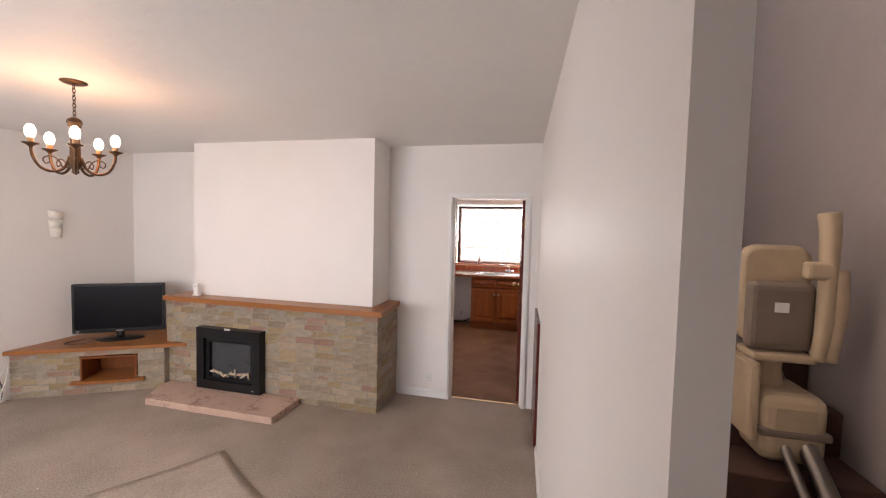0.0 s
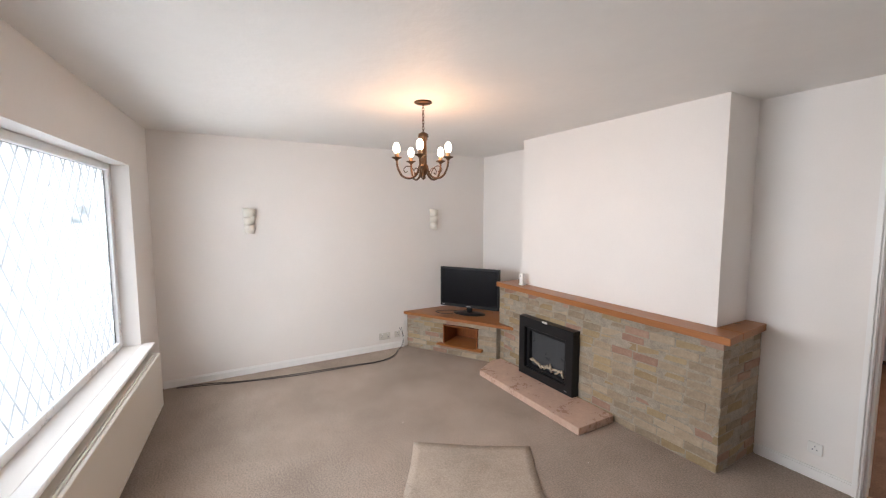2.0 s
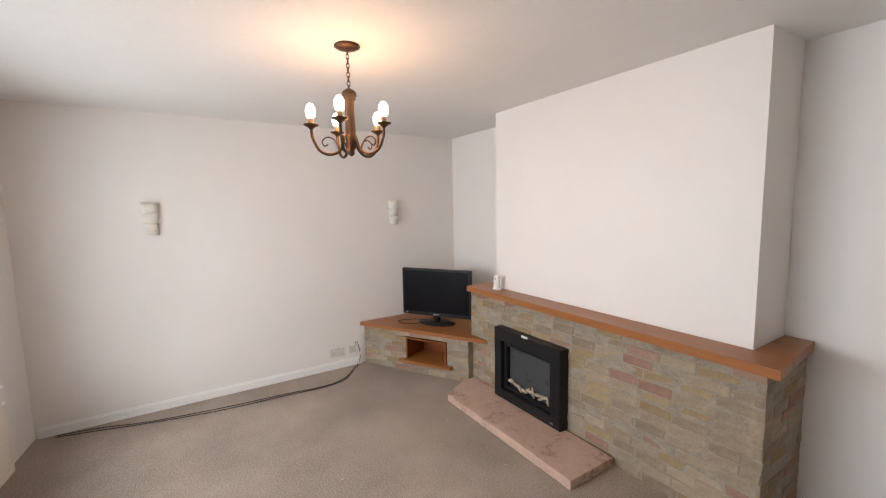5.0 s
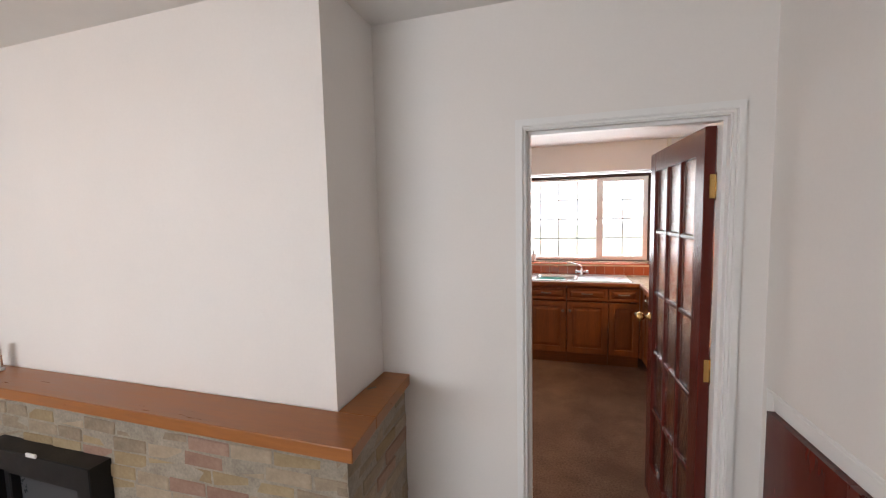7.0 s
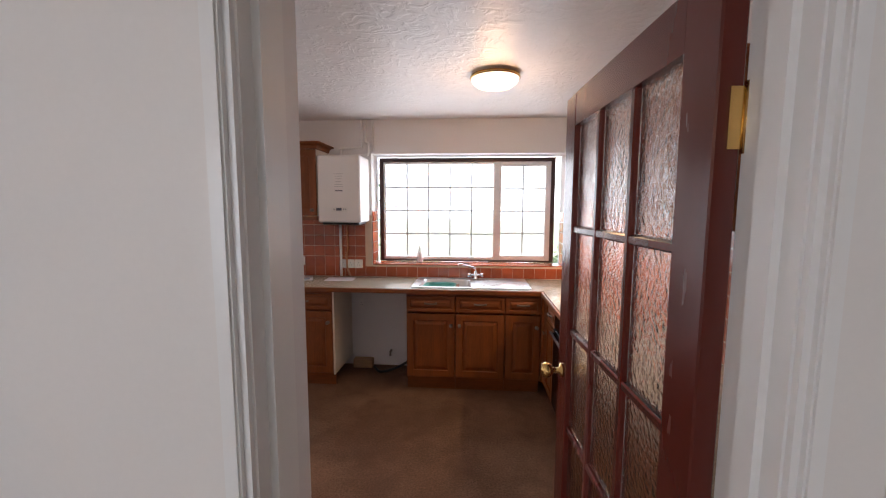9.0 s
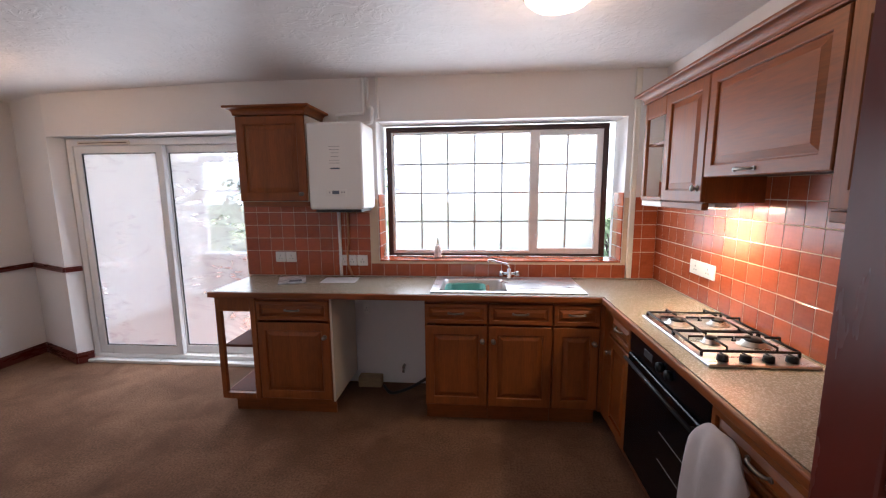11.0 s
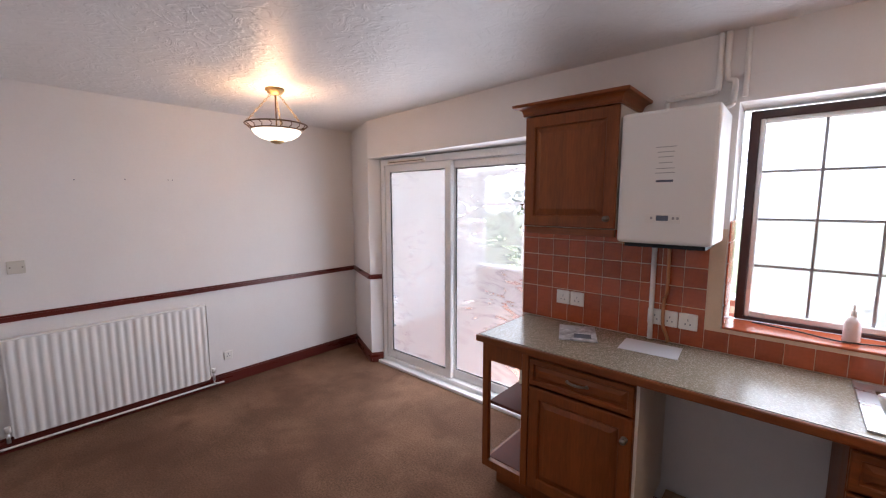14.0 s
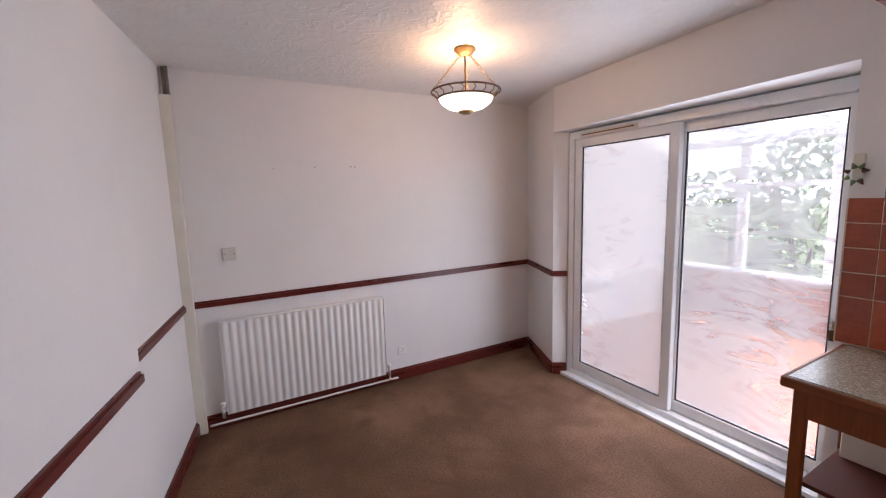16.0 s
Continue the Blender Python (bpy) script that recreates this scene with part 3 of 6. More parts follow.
def glazed_door(at, rz, w, h, label):
    """Fifteen-pane door; local x from the hinge, y through the leaf, z up."""
    d = thing("door_1", at, label, "door", rz, kind="structure")
    T = 0.04
    st, top, bot, bar = 0.095, 0.10, 0.20, 0.022
    bm = bmesh.new()
    box(bm, 0, st, 0, T, 0, h, 0.003)
    box(bm, w - st, w, 0, T, 0, h, 0.003)
    box(bm, st, w - st, 0.001, T - 0.001, h - top, h)
    box(bm, st, w - st, 0.001, T - 0.001, 0, bot)
    part("leaf_frame", bm, M_MAHOG, d)
    pw = (w - 2 * st - 2 * bar) / 3
    ph = (h - top - bot - 4 * bar) / 5
    for i in (1, 2):
        x = st + i * pw + (i - 1) * bar
        part("glazing_bar", boxes((x, x + bar, 0.004, T - 0.004, bot, h - top), bevel=0.004), M_MAHOG, d)
    for j in range(1, 5):
        z = bot + j * ph + (j - 1) * bar
        part("glazing_bar", boxes((st, w - st, 0.0055, T - 0.0055, z, z + bar), bevel=0.004), M_MAHOG, d)
    pane = mesh_of("pane", boxes((0.001, pw - 0.001, T / 2 - 0.003, T / 2 + 0.003, 0.001, ph - 0.001)), M_OBSCURE)
    for i in range(3):
        for j in range(5):
            p = new("pane", pane)
            p.parent = d
            p.location = (st + i * (pw + bar), 0, bot + j * (ph + bar))
    for s in (-1, 1):
        bm = bmesh.new()
        lathe(bm, [(0.0, 0), (0.024, 0.001), (0.024, 0.006), (0.010, 0.01), (0.009, 0.03), (0.022, 0.04), (0.028, 0.055), (0.022, 0.068), (0.0, 0.073)], 16)
        k = part("door_knob", bm, M_BRASS, d, "polished brass door knob")
        k.matrix_basis = pose(w - 0.05, T if s > 0 else 0, 1.05, -90 * s, 0, 0)
    for z in (0.25, 1.02, 1.74):
        bm = bmesh.new()
        box(bm, -0.0035, -0.0002, 0.002, 0.022, z - 0.045, z + 0.045)
        box(bm, -0.0035, -0.0002, -0.014, -0.008, z - 0.045, z + 0.045)
        tube(bm, [(-0.004, -0.004, z - 0.052), (-0.004, -0.004, z + 0.052)], 0.007, 8)
        part("hinge", bm, M_BRASS, d, "polished brass butt hinge")
    return d


glazed_door((0.664, 0.125, 0.008), 93.2, 0.775, 1.965, "open red mahogany door with fifteen pebbled panes")

# cupboard door under the stairs
cup = thing("cupboard_door", (0.792, -0.02, 0), "small dark red cupboard door in a white frame under the stairs", "door", -87.5 - 180)
cup.matrix_basis = pose(0.790, -0.03, 0, 0, 0, 272.5)
bm = bmesh.new()
box(bm, 0.0, 0.045, 0.0, 0.022, 0, 1.03, 0.002)
box(bm, 0.68, 0.725, 0.0, 0.022, 0, 1.03, 0.002)
box(bm, 0.045, 0.68, 0.0, 0.022, 0.985, 1.03, 0.002)
box(bm, -0.004, 0.729, 0.0, 0.034, 1.03, 1.042, 0.002)
part("frame", bm, M_GLOSS, cup, "white gloss cupboard frame")
bm = bmesh.new()
box(bm, 0.05, 0.675, -0.02, 0.012, 0.02, 0.98)
for a in ((0.05, 0.13, 0.02, 0.98), (0.595, 0.675, 0.02, 0.98), (0.13, 0.595, 0.90, 0.98), (0.13, 0.595, 0.02, 0.12)):
    box(bm, a[0], a[1], 0.012, 0.024, a[2], a[3], 0.003)
part("leaf", bm, M_MAHOG, cup)
part("hinge", boxes((0.046, 0.06, 0.01, 0.028, 0.80, 0.87), bevel=0.003), M_BRONZE, cup)
bm = bmesh.new()
lathe(bm, [(0.0, 0), (0.012, 0.0), (0.009, 0.012), (0.016, 0.022), (0.010, 0.03), (0.0, 0.031)], 12)
k = part("knob", bm, M_BRASS, cup)
k.matrix_basis = pose(0.635, 0.024, 0.55, -90, 0, 0)

# ---- fireplace: brick surround ----
FX0, FX1, FY, FTOP = -2.90, -0.578, -0.512, 0.895
surround = thing("fireplace_surround", (-1.75, -0.25, 0), "low buff and rose stone brick fireplace surround under the chimney breast", "fireplace")
surround.matrix_basis = Matrix.Identity(4)
bm = bmesh.new()
box(bm, FX0 + 0.01, FX1 - 0.0035, FY + 0.0035, -0.003, 0.0, FTOP)
part("mortar_bed", bm, M_MORTAR, surround)
bricks = {}


def brick(parent, w, h, m, variation=0):
    key = (round(w, 3), round(h, 3), variation)
    if key not in bricks:
        rng = random.Random(hash(key) % 9973)
        bm = bmesh.new()
        box(bm, 0.003, w - 0.003, 0.0, 0.045, 0.003, h - 0.003)
        for v in bm.verts:
            v.co += Vector((rng.uniform(-0.005, 0.004), rng.uniform(-0.003, 0.005), rng.uniform(-0.004, 0.004)))
        bmesh.ops.bevel(bm, geom=list(bm.edges), offset=0.004, segments=1, affect="EDGES")
        bricks[key] = mesh_of("brick", bm, M_BRICK)
        bricks[key].materials[0] = None
    ob = new("brick", bricks[key])
    ob.parent = parent
    ob.material_slots[0].link = "OBJECT"
    ob.material_slots[0].material = m
    return ob


rb = random.Random(4)


def pick():
    u = rb.random()
    return M_BRICKR if u < 0.17 else M_BRICKO if u < 0.36 else M_BRICK


def courses(parent, length, z0, z1, m, course=0.0645, skip=(), start=0):
    """Bricks over a face: local x along it, y into it, seen from -y. m places that face; skip: (s0, s1, z0, z1)."""
    n = max(1, round((z1 - z0) / course))
    h = (z1 - z0) / n
    for j in range(n):
        s = 0.0
        first = 0.095 if (j + start) % 2 else 0.0
        zc = z0 + (j + 0.5) * h
        while s < length - 0.01:
            w = first or rb.choice((0.195, 0.195, 0.205, 0.155, 0.18))
            first = 0.0
            e = s + w
            if length - e < 0.06:
                e = length
            for k in skip:
                if k[2] < zc < k[3]:
                    if s < k[0] < e:
                        e = k[0]
                    elif k[0] <= s < k[1]:
                        s = e = k[1]
            if e - s > 0.025:
                ob = brick(parent, round((e - s) / 0.025) * 0.025 if abs((e - s) / 0.025 - round((e - s) / 0.025)) < 0.1 else e - s, h, pick(), rb.randrange(4))
                ob.matrix_basis = m @ pose(s, rb.uniform(-0.002, 0.003), z0 + j * h)
            s = max(e, s + 0.001)


courses(surround, FX1 - FX0, 0.0, FTOP, pose(FX0, FY, 0), skip=[(-2.40 - FX0, -1.78 - FX0, 0.0, 0.63)])
courses(surround, -FY - 0.004, 0.0, FTOP, pose(FX1, FY + 0.002, 0, 0, 0, 90), start=1)

# mantel shelf
mantel = thing("mantel_shelf", (0, 0, 0), "varnished orange-brown wooden mantel shelf on the brick surround", "shelf")
bm = bmesh.new()
prism(bm, [(-2.86, -0.585), (-0.505, -0.60), (-0.525, -0.396), (-2.86, -0.396)], FTOP + 0.003, 0.947, 0.004)
part("front_board", bm, M_OAKLIGHT, mantel)
bm = bmesh.new()
prism(bm, [(-0.682, -0.3955), (-0.525, -0.3955), (-0.555, -0.002), (-0.682, -0.002)], FTOP + 0.0032, 0.9468, 0.003)
part("return_board", bm, M_OAKLIGHT, mantel)
bm = bmesh.new()
prism(bm, [(-2.86, -0.3955), (-2.664, -0.3955), (-2.664, -0.002), (-2.86, -0.002)], FTOP + 0.0032, 0.9468, 0.003)
part("return_board", bm, M_OAKLIGHT, mantel)

# corner television bench
CA, CB = Vector((-3.925, -1.20)), Vector((-2.86, -0.575))
cd = (CB - CA).normalized()
cang = math.degrees(math.atan2(cd.y, cd.x))
clen = (CB - CA).length
N0, N1, NZ0, NZ1 = 0.54, 1.0, 0.135, 0.36
bench = thing("corner_bench", (0, 0, 0), "low stone brick corner bench with a wooden niche", "bench")
bm = bmesh.new()
cn = Vector((-cd.y, cd.x))


def cpt(s, d):
    p = CA + cd * s + cn * d
    return (p.x, p.y)


prism(bm, [cpt(0.012, 0.0035), cpt(N0 - 0.012, 0.0035), cpt(N0 - 0.012, 0.36), (-3.93, -0.65)], 0, 0.425)
prism(bm, [cpt(N1 + 0.012, 0.0035), cpt(clen, 0.0035), (-2.92, -0.01), cpt(N1 + 0.012, 0.40)], 0, 0.425)
prism(bm, [cpt(N0 - 0.012, 0.0035), cpt(N1 + 0.012, 0.0035), cpt(N1 + 0.012, 0.36), cpt(N0 - 0.012, 0.36)], 0, NZ0 - 0.012)
prism(bm, [cpt(N0 - 0.012, 0.0035), cpt(N1 + 0.012, 0.0035), cpt(N1 + 0.012, 0.36), cpt(N0 - 0.012, 0.36)], NZ1 + 0.012, 0.425)
part("mortar_bed", bm, M_MORTAR, bench)
courses(bench, clen, 0.0, 0.425, pose(CA.x, CA.y, 0, 0, 0, cang), course=0.0608, skip=[(N0, N1, NZ0 - 0.01, NZ1 + 0.01)])
NM = pose(CA.x, CA.y, 0, 0, 0, cang)
bm = bmesh.new()
box(bm, N0, N0 + 0.015, -0.008, 0.34, NZ0, NZ1)
box(bm, N1 - 0.015, N1, -0.008, 0.34, NZ0, NZ1)
box(bm, N0 + 0.015, N1 - 0.015, -0.008, 0.34, NZ1 - 0.015, NZ1)
box(bm, N0 + 0.015, N1 - 0.015, 0.325, 0.34, NZ0, NZ1 - 0.015)
part("niche_lining", bm, M_OAK, bench).matrix_basis = NM
part("niche_sill", boxes((N0 - 0.07, N1 + 0.07, -0.055, 0.34, NZ0 - 0.028, NZ0 - 0.001), bevel=0.004), M_OAKLIGHT, bench, "projecting varnished wooden sill").matrix_basis = NM
bm = bmesh.new()
pA, pB = cpt(-0.02, -0.045), cpt(clen + 0.24, -0.045)
prism(bm, [pA, pB, (-2.66, -0.523), (-2.905, -0.523), (-2.905, -0.003), (-3.937, -0.003), (-3.937, pA[1] + 0.02)], 0.428, 0.462, 0.004)
part("bench_top", bm, M_OAKLIGHT, bench, "varnished orange-brown wooden bench top")

# hearth
bm = bmesh.new()
prism(bm, [(-2.68, -0.93), (-1.345, -0.935), (-1.345, -0.53), (-2.83, -0.53), (-2.83, -0.66)], 0.0, 0.062, 0.005)
tagged(part("hearth_slab", bm, M_HEARTH), "pink marble hearth slab in front of the electric fire", "hearth")

# electric fire
fire = thing("electric_fire", (-2.09, FY - 0.008, 0.062), "black electric fire with grey glass and pale logs", "fireplace")
bm = bmesh.new()
frame_ring(bm, -0.36, 0.36, 0.0, 0.60, 0.085, 0.10, 0.085, -0.075, 0.03)
part("outer_frame", bm, M_BLACK, fire)
bm = bmesh.new()
frame_ring(bm, -0.2745, 0.2745, 0.0855, 0.4995, 0.04, 0.04, 0.03, -0.045, 0.03)
part("inner_frame", bm, M_BLACK, fire)
part("fire_back", boxes((-0.235, 0.235, -0.008, -0.001, 0.115, 0.46)), M_SMOKE, fire, "smoky grey fire glass")
rl = random.Random(8)
for i in range(12):
    x = -0.205 + 0.0375 * i
    bm = bmesh.new()
    a = Vector((x, -0.026 + rl.uniform(-0.008, 0.008), 0.135 + rl.uniform(0, 0.03)))
    d = Vector((rl.uniform(-1, 1), rl.uniform(-0.15, 0.15), rl.uniform(-0.1, 0.55))).normalized() * 0.045
    tube(bm, [a - d, a, a + d], [0.009, 0.013, 0.007], 6)
    part("log", bm, M_EMBER, fire, "pale imitation log")
part("display_tag", boxes((-0.03, 0.035, -0.078, -0.070, 0.594, 0.612), bevel=0.002), M_PLASTIC, fire, "white plastic tag")
part("badge", boxes((0.27, 0.30, -0.0765, -0.074, 0.03, 0.036)), M_GREYINK, fire)

# television
tv = thing("television", (-3.405, -0.585, 0.462), "black flat-screen television on a low stand", "television", 33)
bm = bmesh.new()
box(bm, -0.395, 0.395, -0.022, 0.028, 0.075, 0.575, 0.006, 2)
box(bm, -0.26, 0.26, 0.028, 0.07, 0.12, 0.46, 0.01, 2)
part("casing", bm, M_BLACK, tv)
part("screen", boxes((-0.372, 0.372, -0.0245, -0.0215, 0.115, 0.553)), M_SCREEN, tv, "switched-off glossy black screen")
bm = bmesh.new()
lathe(bm, [(0.0, 0.0), (0.12, 0.0), (0.12, 0.008), (0.05, 0.018), (0.0, 0.018)], 28)
for v in bm.verts:
    v.co.x *= 1.75
tube(bm, [(0, 0.01, 0.015), (0, 0.01, 0.09)], 0.035, 12)
part("stand", bm, M_BLACK, tv)
part("logo_mark", boxes((-0.03, 0.03, -0.0245, -0.0225, 0.088, 0.097)), M_GREYINK, tv)
part("indicator", boxes((-0.36, -0.335, -0.0245, -0.0225, 0.09, 0.10)), M_GREYINK, tv)
part("cable", shape(tube, smooth_path([(-0.02, 0.06, 0.15), (-0.1, 0.1, 0.012), (-0.3, 0.02, 0.006), (-0.42, -0.10, 0.006), (-0.30, -0.16, 0.006), (-0.16, -0.11, 0.006)]), 0.004, 6), M_CABLE, tv, "black power cable")

# chandelier
ch = thing("chandelier", (-1.875, -1.996, CEIL), "bronze five-arm chandelier with lit candle bulbs", "chandelier")
bm = bmesh.new()
lathe(bm, [(0.0, 0.0), (0.062, 0.0), (0.064, -0.006), (0.05, -0.014), (0.012, -0.02), (0.0, -0.02)], 28)
part("ceiling_rose", bm, M_BRONZE, ch)
for i in range(9):
    bm = bmesh.new()
    c, r1, r2 = -0.03 - i * 0.0215, 0.0075, 0.0145
    ring = [(r1 * math.cos(a), 0, c + r2 * math.sin(a)) for a in [2 * math.pi * k / 12 for k in range(13)]]
    if i % 2:
        ring = [(0, p[0], p[2]) for p in ring]
    tube(bm, ring, 0.0024, 6, False)
    part("chain_link", bm, M_BRONZE, ch)
bm = bmesh.new()
lathe(bm, [(0.0, -0.203), (0.014, -0.207), (0.034, -0.221), (0.038, -0.240), (0.030, -0.247), (0.033, -0.257), (0.024, -0.265), (0.026, -0.435), (0.034, -0.465), (0.030, -0.490), (0.014, -0.510), (0.018, -0.525), (0.0, -0.540)], 24)
part("column", bm, M_BRONZE, ch)
for k in range(5):
    a = 2 * math.pi * k / 5 + 0.669
    c, s = math.cos(a), math.sin(a)

    def at(r, z):
        return (r * c, r * s, z)

    bm = bmesh.new()
    tube(bm, smooth_path([at(0.026, -0.435), at(0.05, -0.503), at(0.10, -0.530), at(0.152, -0.513), at(0.183, -0.455), at(0.189, -0.405)], 6), 0.0075, 8)
    tube(bm, smooth_path([at(0.055, -0.510), at(0.075, -0.465), at(0.11, -0.445), at(0.14, -0.465), at(0.13, -0.490), at(0.112, -0.480)], 5), 0.0035, 6)
    arm = part("arm", bm, M_BRONZE, ch)
    bm = bmesh.new()
    lathe(bm, [(0.006, -0.387), (0.016, -0.375), (0.036, -0.365), (0.037, -0.361), (0.014, -0.362), (0.013, -0.362)], 20, at(0.189, -0.026))
    part("drip_pan", bm, M_BRONZE, arm)
    bm = bmesh.new()
    lathe(bm, [(0.0135, -0.363), (0.0135, -0.332), (0.0, -0.332)], 16, at(0.189, -0.026))
    part("candle_sleeve", bm, M_SLEEVE, arm)
    bm = bmesh.new()
    lathe(bm, [(0.012, -0.332), (0.021, -0.321), (0.0245, -0.301), (0.022, -0.281), (0.013, -0.264), (0.0, -0.259)], 16, at(0.189, -0.026))
    part("candle_bulb", bm, M_BULB, arm, "lit frosted candle bulb").visible_shadow = False

# ---- front window ----
FW = pose(FA.x, FA.y, 0, 0, 0, FANG)
win = thing("window_1", (0, 0, 0), "wide white window with diamond leading and whitened glass", "window", kind="structure")
win.matrix_basis = FW
Y0, Y1 = -0.19, -0.12
bm = bmesh.new()
MU = 2.66
for a in ((WS0, WS0 + 0.06, WZ0, WZ1), (WS1 - 0.06, WS1, WZ0, WZ1), (WS0 + 0.06, WS1 - 0.06, WZ1 - 0.05, WZ1), (WS0 + 0.06, WS1 - 0.06, WZ0, WZ0 + 0.055), (MU - 0.03, MU + 0.03, WZ0 + 0.055, WZ1 - 0.05), (MU + 0.03, WS1 - 0.06, 1.70, 1.76)):
    box(bm, a[0], a[1], Y0, Y1, a[2], a[3], 0.004)
part("window_frame", bm, M_UPVC, win)


def casement(z0, z1, x0, x1):
    bm = bmesh.new()
    w = 0.05
    frame_ring(bm, x0, x1, z0, z1, w, w, w, Y0 + 0.02, Y1 + 0.018)
    return part("casement", bm, M_UPVC, win)


casement(WZ0 + 0.045, 1.708, MU + 0.02, WS1 - 0.05)
casement(1.752, WZ1 - 0.042, MU + 0.02, WS1 - 0.05)
PX = [(WS0 + 0.05, MU - 0.02, WZ0 + 0.04, WZ1 - 0.04, M_SMEARW), (MU + 0.07, WS1 - 0.10, WZ0 + 0.10, 1.66, M_SMEARW), (MU + 0.07, WS1 - 0.10, 1.80, WZ1 - 0.09, M_CLEAR)]
for x0, x1, z0, z1, mm in PX:
    p = part("pane", boxes((x0, x1, -0.158, -0.152, z0, z1)), mm, win, "glass smeared with white cleaning film" if mm is M_SMEARW else "clear glass with diamond leading")
    p.visible_shadow = False
    bm = bmesh.new()
    for a in ((x0, x0 + 0.017, z0, z1), (x1 - 0.017, x1, z0, z1), (x0 + 0.017, x1 - 0.017, z0, z0 + 0.014), (x0 + 0.017, x1 - 0.017, z1 - 0.012, z1)):
        box(bm, a[0], a[1], -0.150, -0.1465, a[2], a[3])
    part("gasket", bm, M_BLACK, win, "black rubber gasket")
    # diamond leading strips
    bm = bmesh.new()
    step, ratio = 0.135, 1.55
    zc = z1 - z0
    k = -int(zc / ratio / step) - 2
    while x0 + k * step < x1 + zc / ratio:
        for sgn in (1, -1):
            xa = x0 + k * step
            pts = []
            for zz in (z0, z1):
                pts.append((xa + (zz - z0) / ratio, zz) if sgn > 0 else (xa + (z1 - zz) / ratio, zz))
            (ax, az), (bx, bz) = pts
            if ax > bx:
                ax, az, bx, bz = bx, bz, ax, az
            if bx > x0 and ax < x1:
                if ax < x0:
                    az += (bz - az) * (x0 - ax) / (bx - ax)
                    ax = x0
                if bx > x1:
                    bz = az + (bz - az) * (x1 - ax) / (bx - ax)
                    bx = x1
                if bx - ax > 0.01:
                    yl, rl = (-0.1505, 0.0042) if mm is M_SMEARW else (-0.160, 0.0055)
                    tube(bm, [(ax, yl, az), (bx, yl, bz)], rl, 4)
        k += 1
    part("leading", bm, M_PALELEAD if mm is M_SMEARW else M_LEAD, win)
bm = bmesh.new()
box(bm, MU + 0.045, MU + 0.075, Y1 + 0.02, Y1 + 0.04, 1.10, 1.20, 0.005)
box(bm, MU + 0.045, MU + 0.065, Y1 + 0.04, Y1 + 0.06, 1.03, 1.15, 0.005)
part("window_handle", bm, M_UPVC, win, "white lever handle")
part("handle_lock", boxes((MU + 0.044, MU + 0.078, Y1 + 0.0405, Y1 + 0.064, 1.06, 1.085), bevel=0.004), M_CABLE, win, "small dark handle lock")
bm = bmesh.new()
box(bm, MU + 0.2, MU + 0.4, Y1 + 0.018, Y1 + 0.03, 1.765, 1.785, 0.003)
part("stay", bm, M_STEEL, win)
part("window_sill", boxes((WS0 - 0.06, WS1 + 0.06, -0.118, 0.088, WZ0 - 0.03, WZ0 - 0.002), bevel=0.006), M_GLOSS, win, "white gloss window sill")


def panel_radiator(name, at, rz, length, z0, z1, label, ribs):
    r = thing(name, at, label, "radiator", rz)
    bm = bmesh.new()
    n = int(length / ribs)
    for side, yy in ((0, -0.055),):
        xs = [length * i / n for i in range(n + 1)]
        prev = None
        for i in range(n):
            for fx, dy in ((0.0, 0.0), (0.18, 0.0), (0.3, 0.008), (0.72, 0.008), (0.84, 0.0)):
                x = xs[i] + fx * length / n
                col = [bm.verts.new((x, yy - (dy if 0 < q < 3 else 0), z)) for q, z in enumerate((z0, z0 + 0.035, z1 - 0.04, z1))]
                if prev:
                    for q in range(3):
                        bm.faces.new((prev[q], col[q], col[q + 1], prev[q + 1])).smooth = True
                prev = col
    box(bm, 0.0, length, -0.052, -0.012, z0, z1 - 0.005, 0.006)
    part("panel", bm, M_GLOSS, r)
    bm = bmesh.new()
    box(bm, -0.004, length + 0.004, -0.062, -0.008, z1 - 0.006, z1 + 0.004, 0.003)
    box(bm, -0.006, 0.0, -0.060, -0.008, z0 + 0.02, z1)
    box(bm, length, length + 0.006, -0.060, -0.008, z0 + 0.02, z1)
    part("casing", bm, M_GLOSS, r)
    bm = bmesh.new()
    for x in (0.15, length - 0.15):
        box(bm, x, x + 0.03, -0.012, 0.0, z0 + 0.05, z1 - 0.08)
    part("bracket", bm, M_GLOSS, r)
    return r


fr = thing("radiator", (0, 0, 0), "long cream radiator under the window sill with a slotted top", "radiator")
fr.matrix_basis = FW @ pose(3.36, 0.003, 0, 0, 0, 180)
RL, RZ0, RZ1 = 2.66, 0.12, 0.575
bm = bmesh.new()
box(bm, 0.0, RL, -0.142, -0.120, RZ0, RZ1 - 0.004, 0.008, 3)
part("front_panel", bm, M_RADCREAM, fr)
bm = bmesh.new()
box(bm, 0.02, RL - 0.02, -0.060, -0.040, RZ0 + 0.01, RZ1 - 0.02, 0.006, 2)
part("back_panel", bm, M_RADCREAM, fr)
bm = bmesh.new()
box(bm, 0.0, RL, -0.119, -0.106, RZ1 - 0.012, RZ1, 0.002)
box(bm, 0.0, RL, -0.100, -0.030, RZ1 - 0.012, RZ1, 0.002)
for i in range(7):
    x = 0.01 + i * 0.436
    box(bm, x, x + 0.012, -0.1065, -0.0995, RZ1 - 0.011, RZ1 - 0.001)
part("top_grille", bm, M_RADCREAM, fr, "slotted cream top grille")
for x in (0.0, RL - 0.006):
    part("end_cap", boxes((x, x + 0.006, -0.1195, -0.028, RZ0 + 0.01, RZ1 - 0.013), bevel=0.001), M_RADCREAM, fr)
